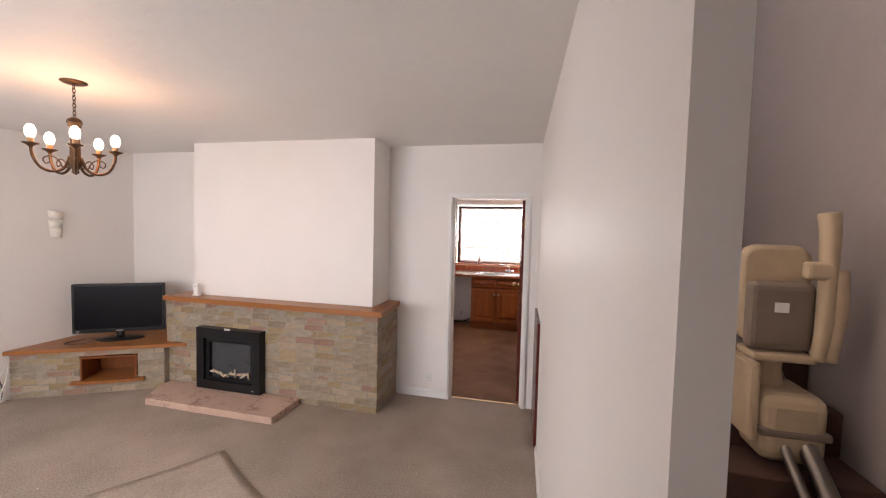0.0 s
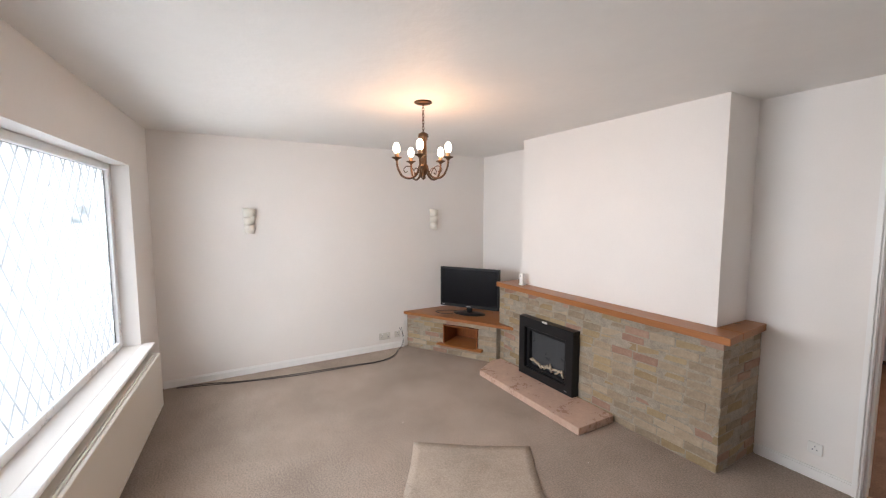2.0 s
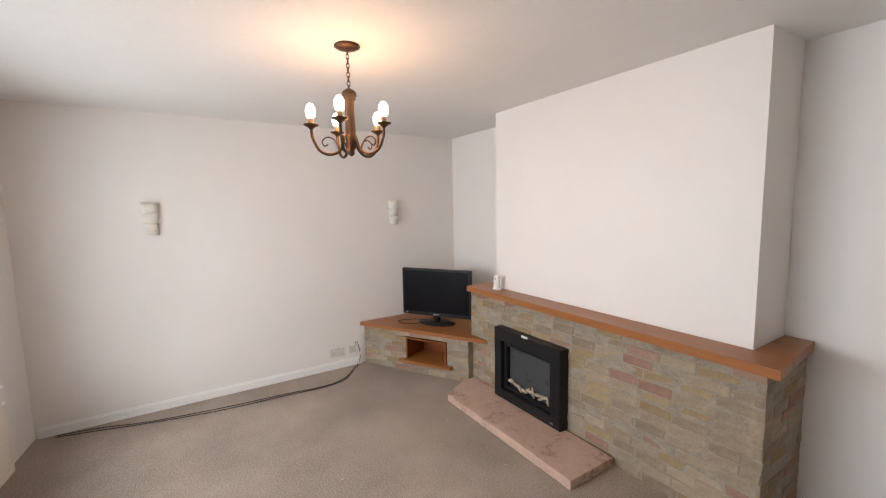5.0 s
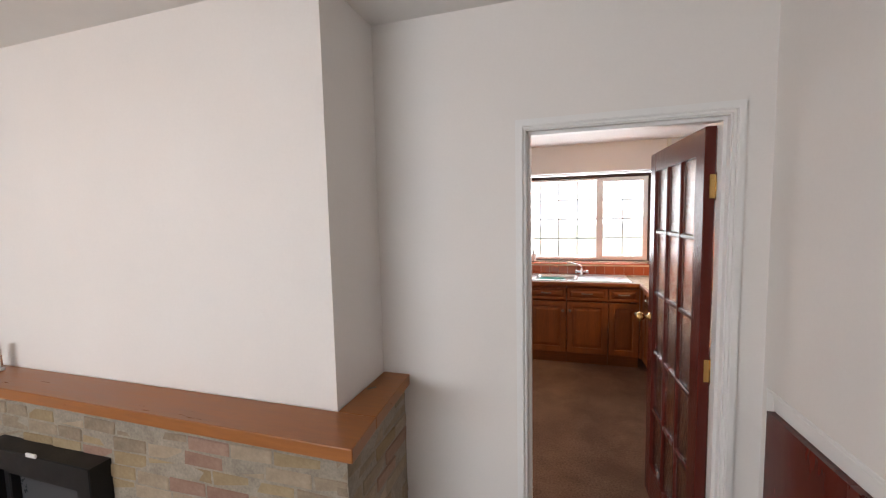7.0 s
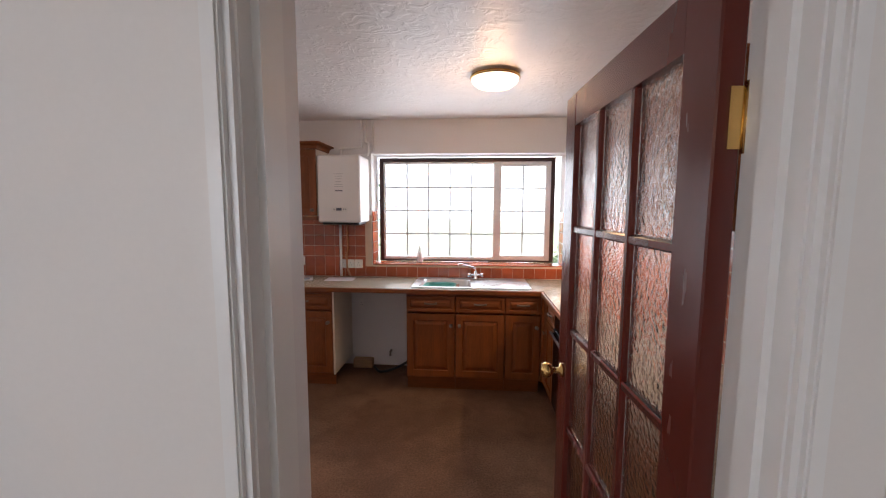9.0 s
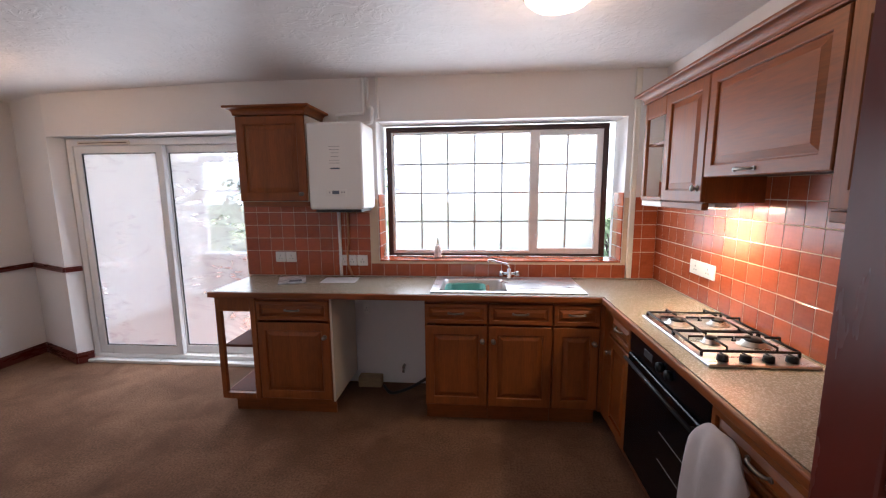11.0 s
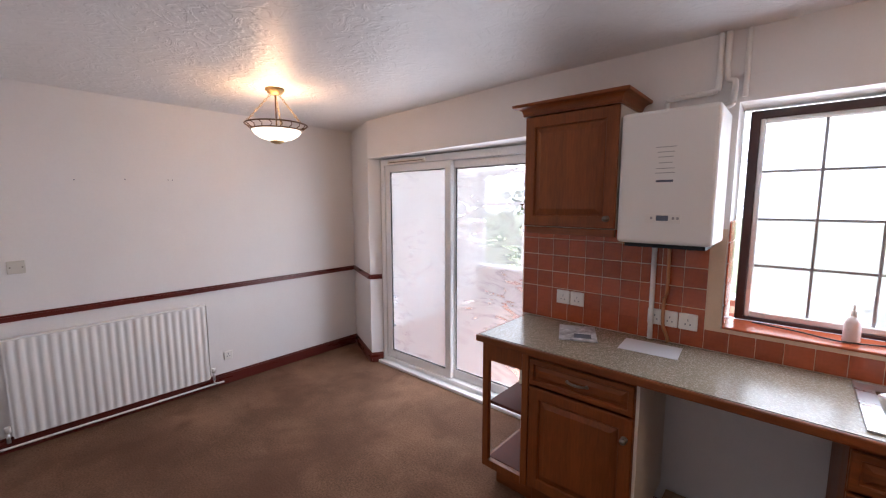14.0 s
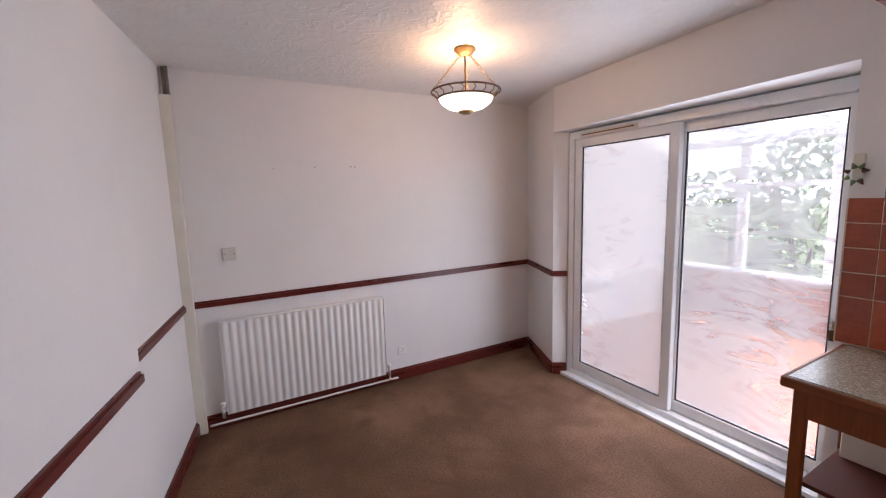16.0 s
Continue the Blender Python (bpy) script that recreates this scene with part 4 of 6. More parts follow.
for x in (0.3, RL - 0.33):
    part("bracket", boxes((x, x + 0.03, -0.040, 0.0, RZ0 + 0.05, RZ1 - 0.08)), M_GLOSS, fr)
bm = bmesh.new()
for i in range(26):
    x = 0.05 + i * 0.1
    box(bm, x, x + 0.05, -0.1445, -0.1415, RZ0 + 0.028, RZ0 + 0.036)
part("seam", bm, M_GLOSS, fr, "row of pressed seam marks")

# ---- kitchen cabinets ----


def raised_panel(name, x0, x1, z0, z1, parent, material, t=0.02, stile=0.06):
    """A framed front with a raised field; front faces -y, back at y = 0."""
    bm = bmesh.new()
    frame_ring(bm, x0, x1, z0, z1, stile, stile, stile, -t, 0.0)
    door = part(name, bm, material, parent)
    fx0, fx1, fz0, fz1 = x0 + stile - 0.002, x1 - stile + 0.002, z0 + stile - 0.002, z1 - stile + 0.002
    o = min(0.035, (fx1 - fx0) * 0.25, (fz1 - fz0) * 0.3)
    bm = bmesh.new()
    loops = []
    for ins, y in ((0.0, -0.001), (0.0, -0.009), (0.009, -0.009), (0.011, -0.0105), (o, -0.0185), (o + 0.002, -0.0195)):
        loops.append([bm.verts.new((x, y, z)) for x, z in ((fx0 + ins, fz0 + ins), (fx1 - ins, fz0 + ins), (fx1 - ins, fz1 - ins), (fx0 + ins, fz1 - ins))])
    for u, v in zip(loops, loops[1:]):
        for k in range(4):
            bm.faces.new((u[k], u[(k + 1) % 4], v[(k + 1) % 4], v[k]))
    bm.faces.new(loops[-1])
    part("panel", bm, material, door)
    return door


def bow_handle(bm, cx, cz, half=0.048):
    pts = smooth_path([(cx - half, -0.02, cz), (cx - half * 0.7, -0.034, cz), (cx, -0.041, cz), (cx + half * 0.7, -0.034, cz), (cx + half, -0.02, cz)], 4)
    tube(bm, pts, [0.004 + 0.003 * math.sin(math.pi * i / (len(pts) - 1)) for i in range(len(pts))], 6)
    for s in (-1, 1):
        tube(bm, [(cx + s * half, -0.019, cz), (cx + s * half, -0.025, cz)], 0.009, 10)


def round_knob(bm, cx, cz):
    lathe(bm, [(0.0, 0.0), (0.016, 0.0), (0.016, 0.003), (0.007, 0.006), (0.006, 0.014), (0.015, 0.022), (0.014, 0.028), (0.0, 0.031)], 14)
    for v in bm.verts:
        x, y, z = v.co
        v.co = (cx + x, -0.02 - z, cz + y)


def base_unit(at, rz, w, depth, label, side="r", drawer=True, melamine=""):
    c = thing("base_cabinet", at, label, "cabinet", rz, "kitchen base units")
    bm = bmesh.new()
    box(bm, 0.0, 0.016, 0.0, depth, 0.12, 0.878)
    box(bm, w - 0.016, w, 0.0, depth, 0.12, 0.878)
    box(bm, 0.016, w - 0.016, 0.0, depth, 0.12, 0.136)
    box(bm, 0.016, w - 0.016, depth - 0.01, depth, 0.136, 0.878)
    box(bm, 0.016, w - 0.016, 0.0, 0.02, 0.84, 0.878)
    part("body", bm, M_OAK, c)
    part("plinth", boxes((0.0, w, 0.05, 0.066, 0.0, 0.119)), M_OAKH, c)
    g = 0.003
    top = 0.70
    if drawer:
        d = raised_panel("drawer_front", g, w - g, 0.715, 0.855, c, M_OAKH, 0.02, 0.028)
        part("handle", shape(bow_handle, w / 2, 0.79), M_PEWTER, d, "dull pewter bow handle")
    else:
        top = 0.855
    d = raised_panel("door", g, w - g, 0.135, top, c, M_OAK)
    part("knob", shape(round_knob, w - 0.035 if side == "r" else 0.035, top - 0.10), M_PEWTER, d, "round pewter knob")
    return c


FRONT = 2.862
# open shelf end unit
openu = thing("open_shelf_unit", (-1.785, FRONT, 0), "open-ended oak shelf unit with two dark shelves", "shelf unit", 0)
bm = bmesh.new()
W, D = 0.295, 0.50
for x in (0.0, W - 0.04):
    box(bm, x, x + 0.04, -0.02, 0.012, 0.12, 0.875, 0.003)
box(bm, 0.04, W - 0.04, -0.0195, 0.012, 0.775, 0.875)
box(bm, 0.04, W - 0.04, -0.0195, 0.012, 0.12, 0.165)
part("face_frame", bm, M_OAK, openu)
bm = bmesh.new()
box(bm, 0.0, 0.03, D - 0.035, D, 0.12, 0.875, 0.003)
box(bm, 0.002, 0.03, 0.012, D - 0.035, 0.80, 0.875)
box(bm, 0.002, 0.03, 0.012, D - 0.035, 0.12, 0.150)
part("end_frame", bm, M_OAK, openu)
for z in (0.15, 0.50):
    part("shelf", boxes((0.03, W, 0.012, D - 0.002, z, z + 0.018), bevel=0.002), M_SHELFRED, openu, "dark reddish shelf board")
part("plinth", boxes((0.06, W, 0.05, 0.066, 0, 0.119)), M_OAKH, openu)
part("end_plinth", boxes((0.06, 0.076, 0.066, D, 0, 0.119)), M_OAKH, openu)
carton = tagged(part("small_carton", boxes((-1.735, -1.60, 3.17, 3.32, 0.5185, 0.625), bevel=0.003), M_MELAMINE), "small cream cardboard carton on the open shelf", "box")

base_unit((-1.488, FRONT, 0), 0, 0.525, 0.51, "oak base cabinet with one drawer and a panelled door")
part("end_panel", boxes((-0.962, -0.948, FRONT - 0.002, 3.378, 0.115, 0.878)), M_MELAMINE, None, "")
tagged(bpy.data.objects["end_panel"], "cream melamine end panel beside the appliance gap", "panel")
base_unit((-0.30, FRONT, 0), 0, 0.425, 0.51, "oak base cabinet under the sink with a dummy drawer")
base_unit((0.128, FRONT, 0), 0, 0.422, 0.51, "oak base cabinet under the sink with a dummy drawer", "l")
base_unit((0.553, FRONT, 0), 0, 0.30, 0.51, "narrow oak corner base cabinet with a drawer", "r")
EF = 0.895
bm = bmesh.new()
box(bm, 0.856, EF + 0.01, FRONT - 0.015, FRONT + 0.02, 0.12, 0.875)
box(bm, EF - 0.015, EF + 0.02, 2.742, FRONT - 0.015, 0.12, 0.875)
tagged(part("corner_post", bm, M_OAK), "oak filler post in the cabinet corner", "post")
base_unit((EF, 2.738, 0), -90, 0.338, 0.49, "narrow oak base cabinet beside the oven", "l")
base_unit((EF, 1.655, 0), -90, 0.50, 0.49, "oak base cabinet with a towel over its drawer", "l")
base_unit((EF, 1.15, 0), -90, 0.50, 0.49, "oak base cabinet with drawer and door near the doorway", "r")
base_unit((EF, 0.645, 0), -90, 0.40, 0.49, "oak base cabinet at the end of the run", "r")

# worktop, L-shaped, with openings for bowl and hob
wt = thing("worktop", (0, 0, 0), "speckled beige laminate worktop with brown wooden front edge", "worktop")
WX0, WY0, EX0 = -1.80, 2.835, 0.862
BX0, BX1, BY0, BY1 = -0.205, 0.255, 2.935, 3.30
bm = bmesh.new()
ZT0, ZT1 = 0.8795, 0.918
box(bm, WX0, BX0, WY0, KY - 0.008, ZT0, ZT1)
box(bm, BX0, BX1, WY0, BY0, ZT0, ZT1)
box(bm, BX0, BX1, BY1, KY - 0.008, ZT0, ZT1)
box(bm, BX1, KE - 0.008, WY0, KY - 0.008, ZT0, ZT1)
box(bm, EX0, KE - 0.008, 0.24, WY0, ZT0, ZT1)
part("top", bm, M_WORKTOP, wt)
bm = bmesh.new()
box(bm, WX0 - 0.018, EX0 - 0.001, WY0 - 0.02, WY0 - 0.0005, ZT0 - 0.002, ZT1 - 0.001, 0.007, 2)
box(bm, EX0 - 0.02, EX0 - 0.0005, 0.24, WY0 - 0.021, ZT0 - 0.002, ZT1 - 0.001, 0.007, 2)
box(bm, WX0 - 0.018, WX0 - 0.0005, WY0, KY - 0.01, ZT0 - 0.002, ZT1 - 0.001, 0.006, 2)
part("edge_strip", bm, M_OAKH, wt, "brown wooden edge strip")

# sink
sk = thing("sink", (0, 0, 0), "stainless steel sink with bowl and drainer", "sink")
bm = bmesh.new()
SX0, SX1, SY0, SY1, SZ = -0.265, 0.775, 2.875, 3.365, 0.9185
box(bm, SX0, BX0, SY0, SY1, SZ, SZ + 0.004)
box(bm, BX0, BX1, SY0, BY0, SZ, SZ + 0.004)
box(bm, BX0, BX1, BY1, SY1, SZ, SZ + 0.004)
box(bm, BX1, SX1, SY0, SY1, SZ, SZ + 0.004)
for a in ((SX0, SX1, SY0, SY0 + 0.008), (SX0, SX1, SY1 - 0.008, SY1), (SX0, SX0 + 0.008, SY0 + 0.008, SY1 - 0.008), (SX1 - 0.008, SX1, SY0 + 0.008, SY1 - 0.008)):
    box(bm, a[0], a[1], a[2], a[3], SZ + 0.004, SZ + 0.008, 0.0015)
part("deck", bm, M_STEEL, sk)
bm = bmesh.new()
ringz = [(0.0, SZ + 0.004), (0.012, SZ - 0.01), (0.02, SZ - 0.13), (0.05, SZ - 0.155)]
loops = []
for ins, z in ringz:
    pts = []
    x0, x1, y0, y1, r = BX0 + ins, BX1 - ins, BY0 + ins, BY1 - ins, 0.06
    for cx, cy, a0 in ((x1 - r, y1 - r, 0), (x0 + r, y1 - r, 90), (x0 + r, y0 + r, 180), (x1 - r, y0 + r, 270)):
        for k in range(5):
            a = radians(a0 + 22.5 * k)
            pts.append(bm.verts.new((cx + r * math.cos(a), cy + r * math.sin(a), z)))
    loops.append(pts)
for u, v in zip(loops, loops[1:]):
    for k in range(len(u)):
        bm.faces.new((u[k], u[(k + 1) % len(u)], v[(k + 1) % len(u)], v[k])).smooth = True
bm.faces.new(loops[-1])
part("bowl", bm, M_STEEL, sk)
for i in range(7):
    y = 2.96 + i * 0.05
    part("drainer_ridge", shape(tube, [(0.33, y, SZ + 0.0035), (0.72, y, SZ + 0.0035)], 0.0022, 6), M_STEEL, sk)

wb = thing("washing_up_bowl", (-0.033, 3.1175, SZ - 0.1545), "teal plastic washing-up bowl inside the sink", "bowl")


def rounded_loops(bm, rows):
    """Rounded-rectangle rings (half x, half y, corner, z), skinned in order."""
    loops = []
    for hx, hy, r, z in rows:
        ring = []
        for cx, cy, a0 in ((hx - r, hy - r, 0), (r - hx, hy - r, 90), (r - hx, r - hy, 180), (hx - r, r - hy, 270)):
            ring += [bm.verts.new((cx + r * math.cos(radians(a0 + 18 * k)), cy + r * math.sin(radians(a0 + 18 * k)), z)) for k in range(6)]
        loops.append(ring)
    for u, v in zip(loops, loops[1:]):
        for k in range(len(u)):
            bm.faces.new((u[k], u[(k + 1) % len(u)], v[(k + 1) % len(u)], v[k])).smooth = True
    bm.faces.new(loops[0][::-1])
    bm.faces.new(loops[-1])


bm = bmesh.new()
rounded_loops(bm, [(0.115, 0.12, 0.05, 0.0), (0.123, 0.128, 0.055, 0.008), (0.139, 0.145, 0.06, 0.122), (0.150, 0.155, 0.065, 0.127), (0.150, 0.155, 0.065, 0.133), (0.136, 0.142, 0.06, 0.131), (0.120, 0.125, 0.055, 0.016), (0.108, 0.113, 0.05, 0.006)])
part("bowl_shell", bm, M_TEAL, wb)

tap = thing("mixer_tap", (0.30, 3.335, 0.9265), "chrome two-handle mixer tap with swan spout", "tap")
bm = bmesh.new()
lathe(bm, [(0.0, -0.004), (0.028, -0.004), (0.028, 0.006), (0.018, 0.012), (0.016, 0.07), (0.0, 0.075)], 18)
part("base", bm, M_CHROME, tap)
part("spout", shape(tube, smooth_path([(0, 0, 0.06), (0, 0, 0.085), (-0.02, -0.01, 0.108), (-0.08, -0.035, 0.128), (-0.145, -0.062, 0.148), (-0.16, -0.068, 0.146), (-0.162, -0.069, 0.132)], 5), 0.0095, 10), M_CHROME, tap)
for s in (-1, 1):
    bm = bmesh.new()
    tube(bm, [(0, 0, 0.035), (s * 0.045, 0, 0.035)], 0.012, 10)
    h = part("valve", bm, M_CHROME, tap)
    bm = bmesh.new()
    tube(bm, [(s * 0.045, 0, 0.035), (s * 0.052, 0, 0.035), (s * 0.075, 0, 0.035)], [0.012, 0.022, 0.02], 12)
    part("tap_handle", bm, M_CHROME, h)

# hob
hob = thing("gas_hob", (1.145, 2.12, 0.9185), "steel four-burner gas hob with black pan supports", "hob")
part("hob_plate", boxes((-0.205, 0.205, -0.315, 0.315, 0.0, 0.012), bevel=0.004), M_STEEL, hob)
for bx, by, r in ((-0.09, 0.17, 0.042), (0.10, 0.17, 0.034), (-0.07, -0.08, 0.028), (0.10, -0.09, 0.045)):
    bm = bmesh.new()
    lathe(bm, [(0.0, 0.012), (r * 1.5, 0.012), (r * 1.45, 0.016), (r, 0.018), (r, 0.03), (0.0, 0.03)], 22, (bx, by, 0))
    b = part("burner", bm, M_STEEL, hob)
    bm = bmesh.new()
    lathe(bm, [(0.0, 0.030), (r * 0.85, 0.030), (r * 0.8, 0.040), (0.0, 0.042)], 22, (bx, by, 0))
    part("burner_cap", bm, M_BLACK, b, "black enamel burner cap")
for y0, y1 in ((0.015, 0.295), (-0.225, 0.005)):
    bm = bmesh.new()
    z = 0.032
    loop = [(-0.185, y0, z), (0.185, y0, z), (0.185, y1, z), (-0.185, y1, z), (-0.185, y0, z)]
    for p, q in zip(loop, loop[1:]):
        tube(bm, [p, q], 0.0055, 6)
    for x, y in ((-0.185, y0), (0.185, y0), (0.185, y1), (-0.185, y1)):
        tube(bm, [(x, y, 0.012), (x, y, z)], 0.006, 6)
    ym = (y0 + y1) / 2
    for cx in (-0.09, 0.10):
        for dx, dy in ((-1, 0), (1, 0), (0, 1), (0, -1)):
            ex = cx + dx * 0.09
            ey = ym + dy * (y1 - y0) / 2
            tube(bm, [(ex, ey, z), (ex, ey, z + 0.018), (cx + dx * 0.03, ym + dy * 0.035, z + 0.018)], 0.005, 6)
    part("pan_support", bm, M_BLACK, hob, "black wire pan support")
for i in range(4):
    bm = bmesh.new()
    lathe(bm, [(0.0, 0.012), (0.021, 0.012), (0.019, 0.034), (0.0, 0.036)], 18, (-0.13 + i * 0.085, -0.27, 0))
    box(bm, -0.134 + i * 0.085, -0.126 + i * 0.085, -0.289, -0.251, 0.034, 0.040, 0.002)
    part("control_knob", bm, M_BLACK, hob, "black plastic control knob")

# oven
ov = thing("built_in_oven", (EF, 2.398, 0.12), "black built-in oven with glass door under the worktop", "oven", -90)
OW = 0.738
bm = bmesh.new()
box(bm, 0.0, OW, 0.0, 0.45, 0.0, 0.755, 0.004)
part("body", bm, M_BLACK, ov)
part("control_panel", boxes((0.0, OW, -0.02, 0.0, 0.625, 0.752), bevel=0.003), M_SCREEN, ov)
part("oven_door", boxes((0.004, OW - 0.004, -0.028, -0.001, 0.04, 0.618), bevel=0.004), M_SCREEN, ov, "black glass oven door")
bm = bmesh.new()
tube(bm, [(0.03, -0.055, 0.595), (OW - 0.03, -0.055, 0.595)], 0.009, 10)
for x in (0.06, OW - 0.06):
    tube(bm, [(x, -0.028, 0.595), (x, -0.055, 0.595)], 0.007, 8)
part("oven_handle", bm, M_BLACK, ov)
for x in (0.36, 0.44):
    bm = bmesh.new()
    lathe(bm, [(0.0, 0.0), (0.022, 0.0), (0.02, 0.02), (0.0, 0.022)], 18)
    k = part("oven_knob", bm, M_BLACK, ov)
    k.matrix_basis = pose(x, -0.02, 0.69, 90, 0, 0)
part("display", boxes((0.18, 0.27, -0.0225, -0.0195, 0.67, 0.705)), M_SMOKE, ov)
for z in (0.27, 0.40):
    part("rack_line", boxes((0.40, OW - 0.12, -0.0295, -0.0275, z, z + 0.004)), M_PEWTER, ov)
part("oven_plinth", boxes((0.0, OW, 0.05, 0.066, -0.12, -0.001)), M_OAKH, ov)

# towel over the drawer front
tw = thing("hand_towel", (EF - 0.03, 1.52, 0.0), "pale pink towel hung over a drawer front", "towel")
bm = bmesh.new()
nu, nv = 14, 12
grid = []
for i in range(nu):
    row = []
    for j in range(nv):
        u, v = i / (nu - 1), j / (nv - 1)
        y = -0.16 + 0.30 * u
        drop = 0.50 * v
        x = -0.04 - 0.045 * math.sin(min(1, v * 2.2) * math.pi / 2) * (1 - (2 * u - 1) ** 4 * 0.5) - 0.022 * math.sin(u * 14 + v * 2) * (0.3 + v)
        z = 0.84 - drop * (1 - 0.25 * abs(2 * u - 1) ** 3) - 0.10 * abs(2 * u - 1) ** 2.5 + 0.02 * math.sin(min(1.0, v * 4) * math.pi)
        row.append(bm.verts.new((x, y * (1 - 0.1 * v), z)))
    grid.append(row)
for i in range(nu - 1):
    for j in range(nv - 1):
        bm.faces.new((grid[i][j], grid[i + 1][j], grid[i + 1][j + 1], grid[i][j + 1])).smooth = True
tob = part("cloth", bm, M_TOWEL, tw)
tob.modifiers.new("thick", "SOLIDIFY").thickness = 0.012

# ---- wall cabinets ----


def cornice(bm, x0, x1, y0, y1, z):
    """A coved moulding round three sides, its back flat against the wall."""
    prof = [(0.0, 0.0), (0.010, 0.0), (0.012, 0.006), (0.010, 0.010)]
    prof += [(0.012 + 0.036 * (1 - math.cos(radians(a))), 0.010 + 0.034 * math.sin(radians(a))) for a in range(0, 91, 15)]
    prof += [(0.054, 0.045), (0.057, 0.050), (0.057, 0.060), (0.052, 0.062), (0.0, 0.062)]
    loops = [[bm.verts.new(p) for p in ((x0 - o, y1, z + h), (x0 - o, y0 - o, z + h), (x1 + o, y0 - o, z + h), (x1 + o, y1, z + h))] for o, h in prof]
    for u, v in zip(loops, loops[1:]):
        for k in range(4):
            bm.faces.new((u[k], u[(k + 1) % 4], v[(k + 1) % 4], v[k]))
    bm.faces.new(loops[0])
    bm.faces.new(loops[-1])


wc = thing("wall_cabinet", (-1.665, 3.085, 1.50), "oak wall cabinet with panelled door and moulded cornice", "cabinet", 0, "kitchen wall units")
bm = bmesh.new()
box(bm, 0.0, 0.505, 0.0, 0.312, 0.03, 0.635)
part("body", bm, M_MELAMINE, wc, "cream melamine carcass")
d = raised_panel("door", 0.0, 0.503, 0.035, 0.632, wc, M_OAK)
part("knob", shape(round_knob, 0.465, 0.085), M_PEWTER, d)
part("light_pelmet", boxes((0.01, 0.50, -0.012, 0.02, -0.008, 0.0295), bevel=0.003), M_OAKH, wc)
part("cornice", shape(cornice, 0.0, 0.505, -0.018, 0.312, 0.6365), M_OAKH, wc)

UX = 1.125
def upper(y0, y1, zlow, label, kind):
    """A wall unit on the east wall from y0 down to y1."""
    w = y0 - y1
    c = thing("wall_cabinet", (UX, y0, 1.53), label, "cabinet", -90, "kitchen wall units")
    lo = zlow - 1.53
    hi = 0.59
    bm = bmesh.new()
    dp = KE - UX - 0.009
    if kind == "open":
        box(bm, 0.0, w, 0.0, dp, lo, lo + 0.018)
        box(bm, 0.0, w, 0.0, dp, hi - 0.018, hi)
        box(bm, w - 0.016, w, 0.0, dp, lo + 0.018, hi - 0.018)
        box(bm, 0.0, w - 0.016, dp - 0.01, dp, lo + 0.018, hi - 0.018)
        part("body", bm, M_MELAMINE, c, "cream melamine carcass")
        part("shelf", boxes((0.0, w - 0.016, 0.005, dp - 0.01, 0.33, 0.345)), M_OAKH, c)
        bm = bmesh.new()
        box(bm, 0.0, 0.035, -0.02, 0.0, lo, hi, 0.003)
        box(bm, 0.035, w, -0.0195, 0.0, hi - 0.10, hi, 0.003)
        box(bm, 0.035, w, -0.0195, 0.0, lo, lo + 0.025, 0.003)
        part("face_frame", bm, M_OAK, c)
    else:
        box(bm, 0.0, w, 0.0, dp, lo + (0.055 if kind == "flap" else 0.0), hi)
        part("body", bm, M_OAK, c)
        d = raised_panel("door", 0.003, w - 0.003, lo + 0.004, hi - 0.003, c, M_OAK if kind == "door" else M_OAKH, 0.02, 0.06 if kind == "door" else 0.055)
        if kind == "flap":
            part("handle", shape(bow_handle, w * 0.42, lo + 0.03, 0.06), M_PEWTER, d, "dull pewter bow handle")
        else:
            part("knob", shape(round_knob, w - 0.04, lo + 0.07), M_PEWTER, d)
    if kind != "flap":
        part("light_pelmet", boxes((0.0, w, -0.012, 0.02, lo - 0.035, lo - 0.0005), bevel=0.003), M_MELAMINE if kind == "open" else M_OAKH, c)
    return c


upper(2.975, 2.70, 1.53, "open-fronted oak wall unit with one shelf", "open")
upper(2.698, 2.272, 1.53, "oak wall cabinet with a panelled door", "door")
upper(2.27, 1.58, 1.645, "oak extractor cabinet with a lift-up panelled flap", "flap")
upper(1.578, 1.06, 1.53, "oak wall cabinet with a panelled door past the extractor", "door")
cn_ob = thing("cornice_moulding", (UX, 2.975, 2.1205), "moulded oak cornice along the wall cabinets", "trim", -90)
part("moulding", shape(cornice, 0.0, 1.915, -0.018, KE - UX - 0.009, 0.0), M_OAKH, cn_ob)
hood = thing("extractor_hood", (UX + 0.005, 2.262, 1.545), "black extractor hood under the flap cabinet", "hood", -90)
bm = bmesh.new()
box(bm, 0.01, 0.67, 0.004, KE - UX - 0.02, 0.106, 0.153, 0.004)
part("hood_body", bm, M_BLACK, hood)
ul = thing("under_cabinet_light", (1.25, 2.41, 1.53), "small lit lamp fixed under the oak wall cabinet", "lamp")
part("lamp_body", boxes((-0.05, 0.05, -0.09, 0.09, -0.026, -0.001), bevel=0.004), M_PLASTIC, ul)
part("lamp_lens", boxes((-0.035, 0.035, -0.07, 0.07, -0.031, -0.0262), bevel=0.001), glow("lamp_lens_glow", (1.0, 0.80, 0.55), 1.5), ul, "lit lens")

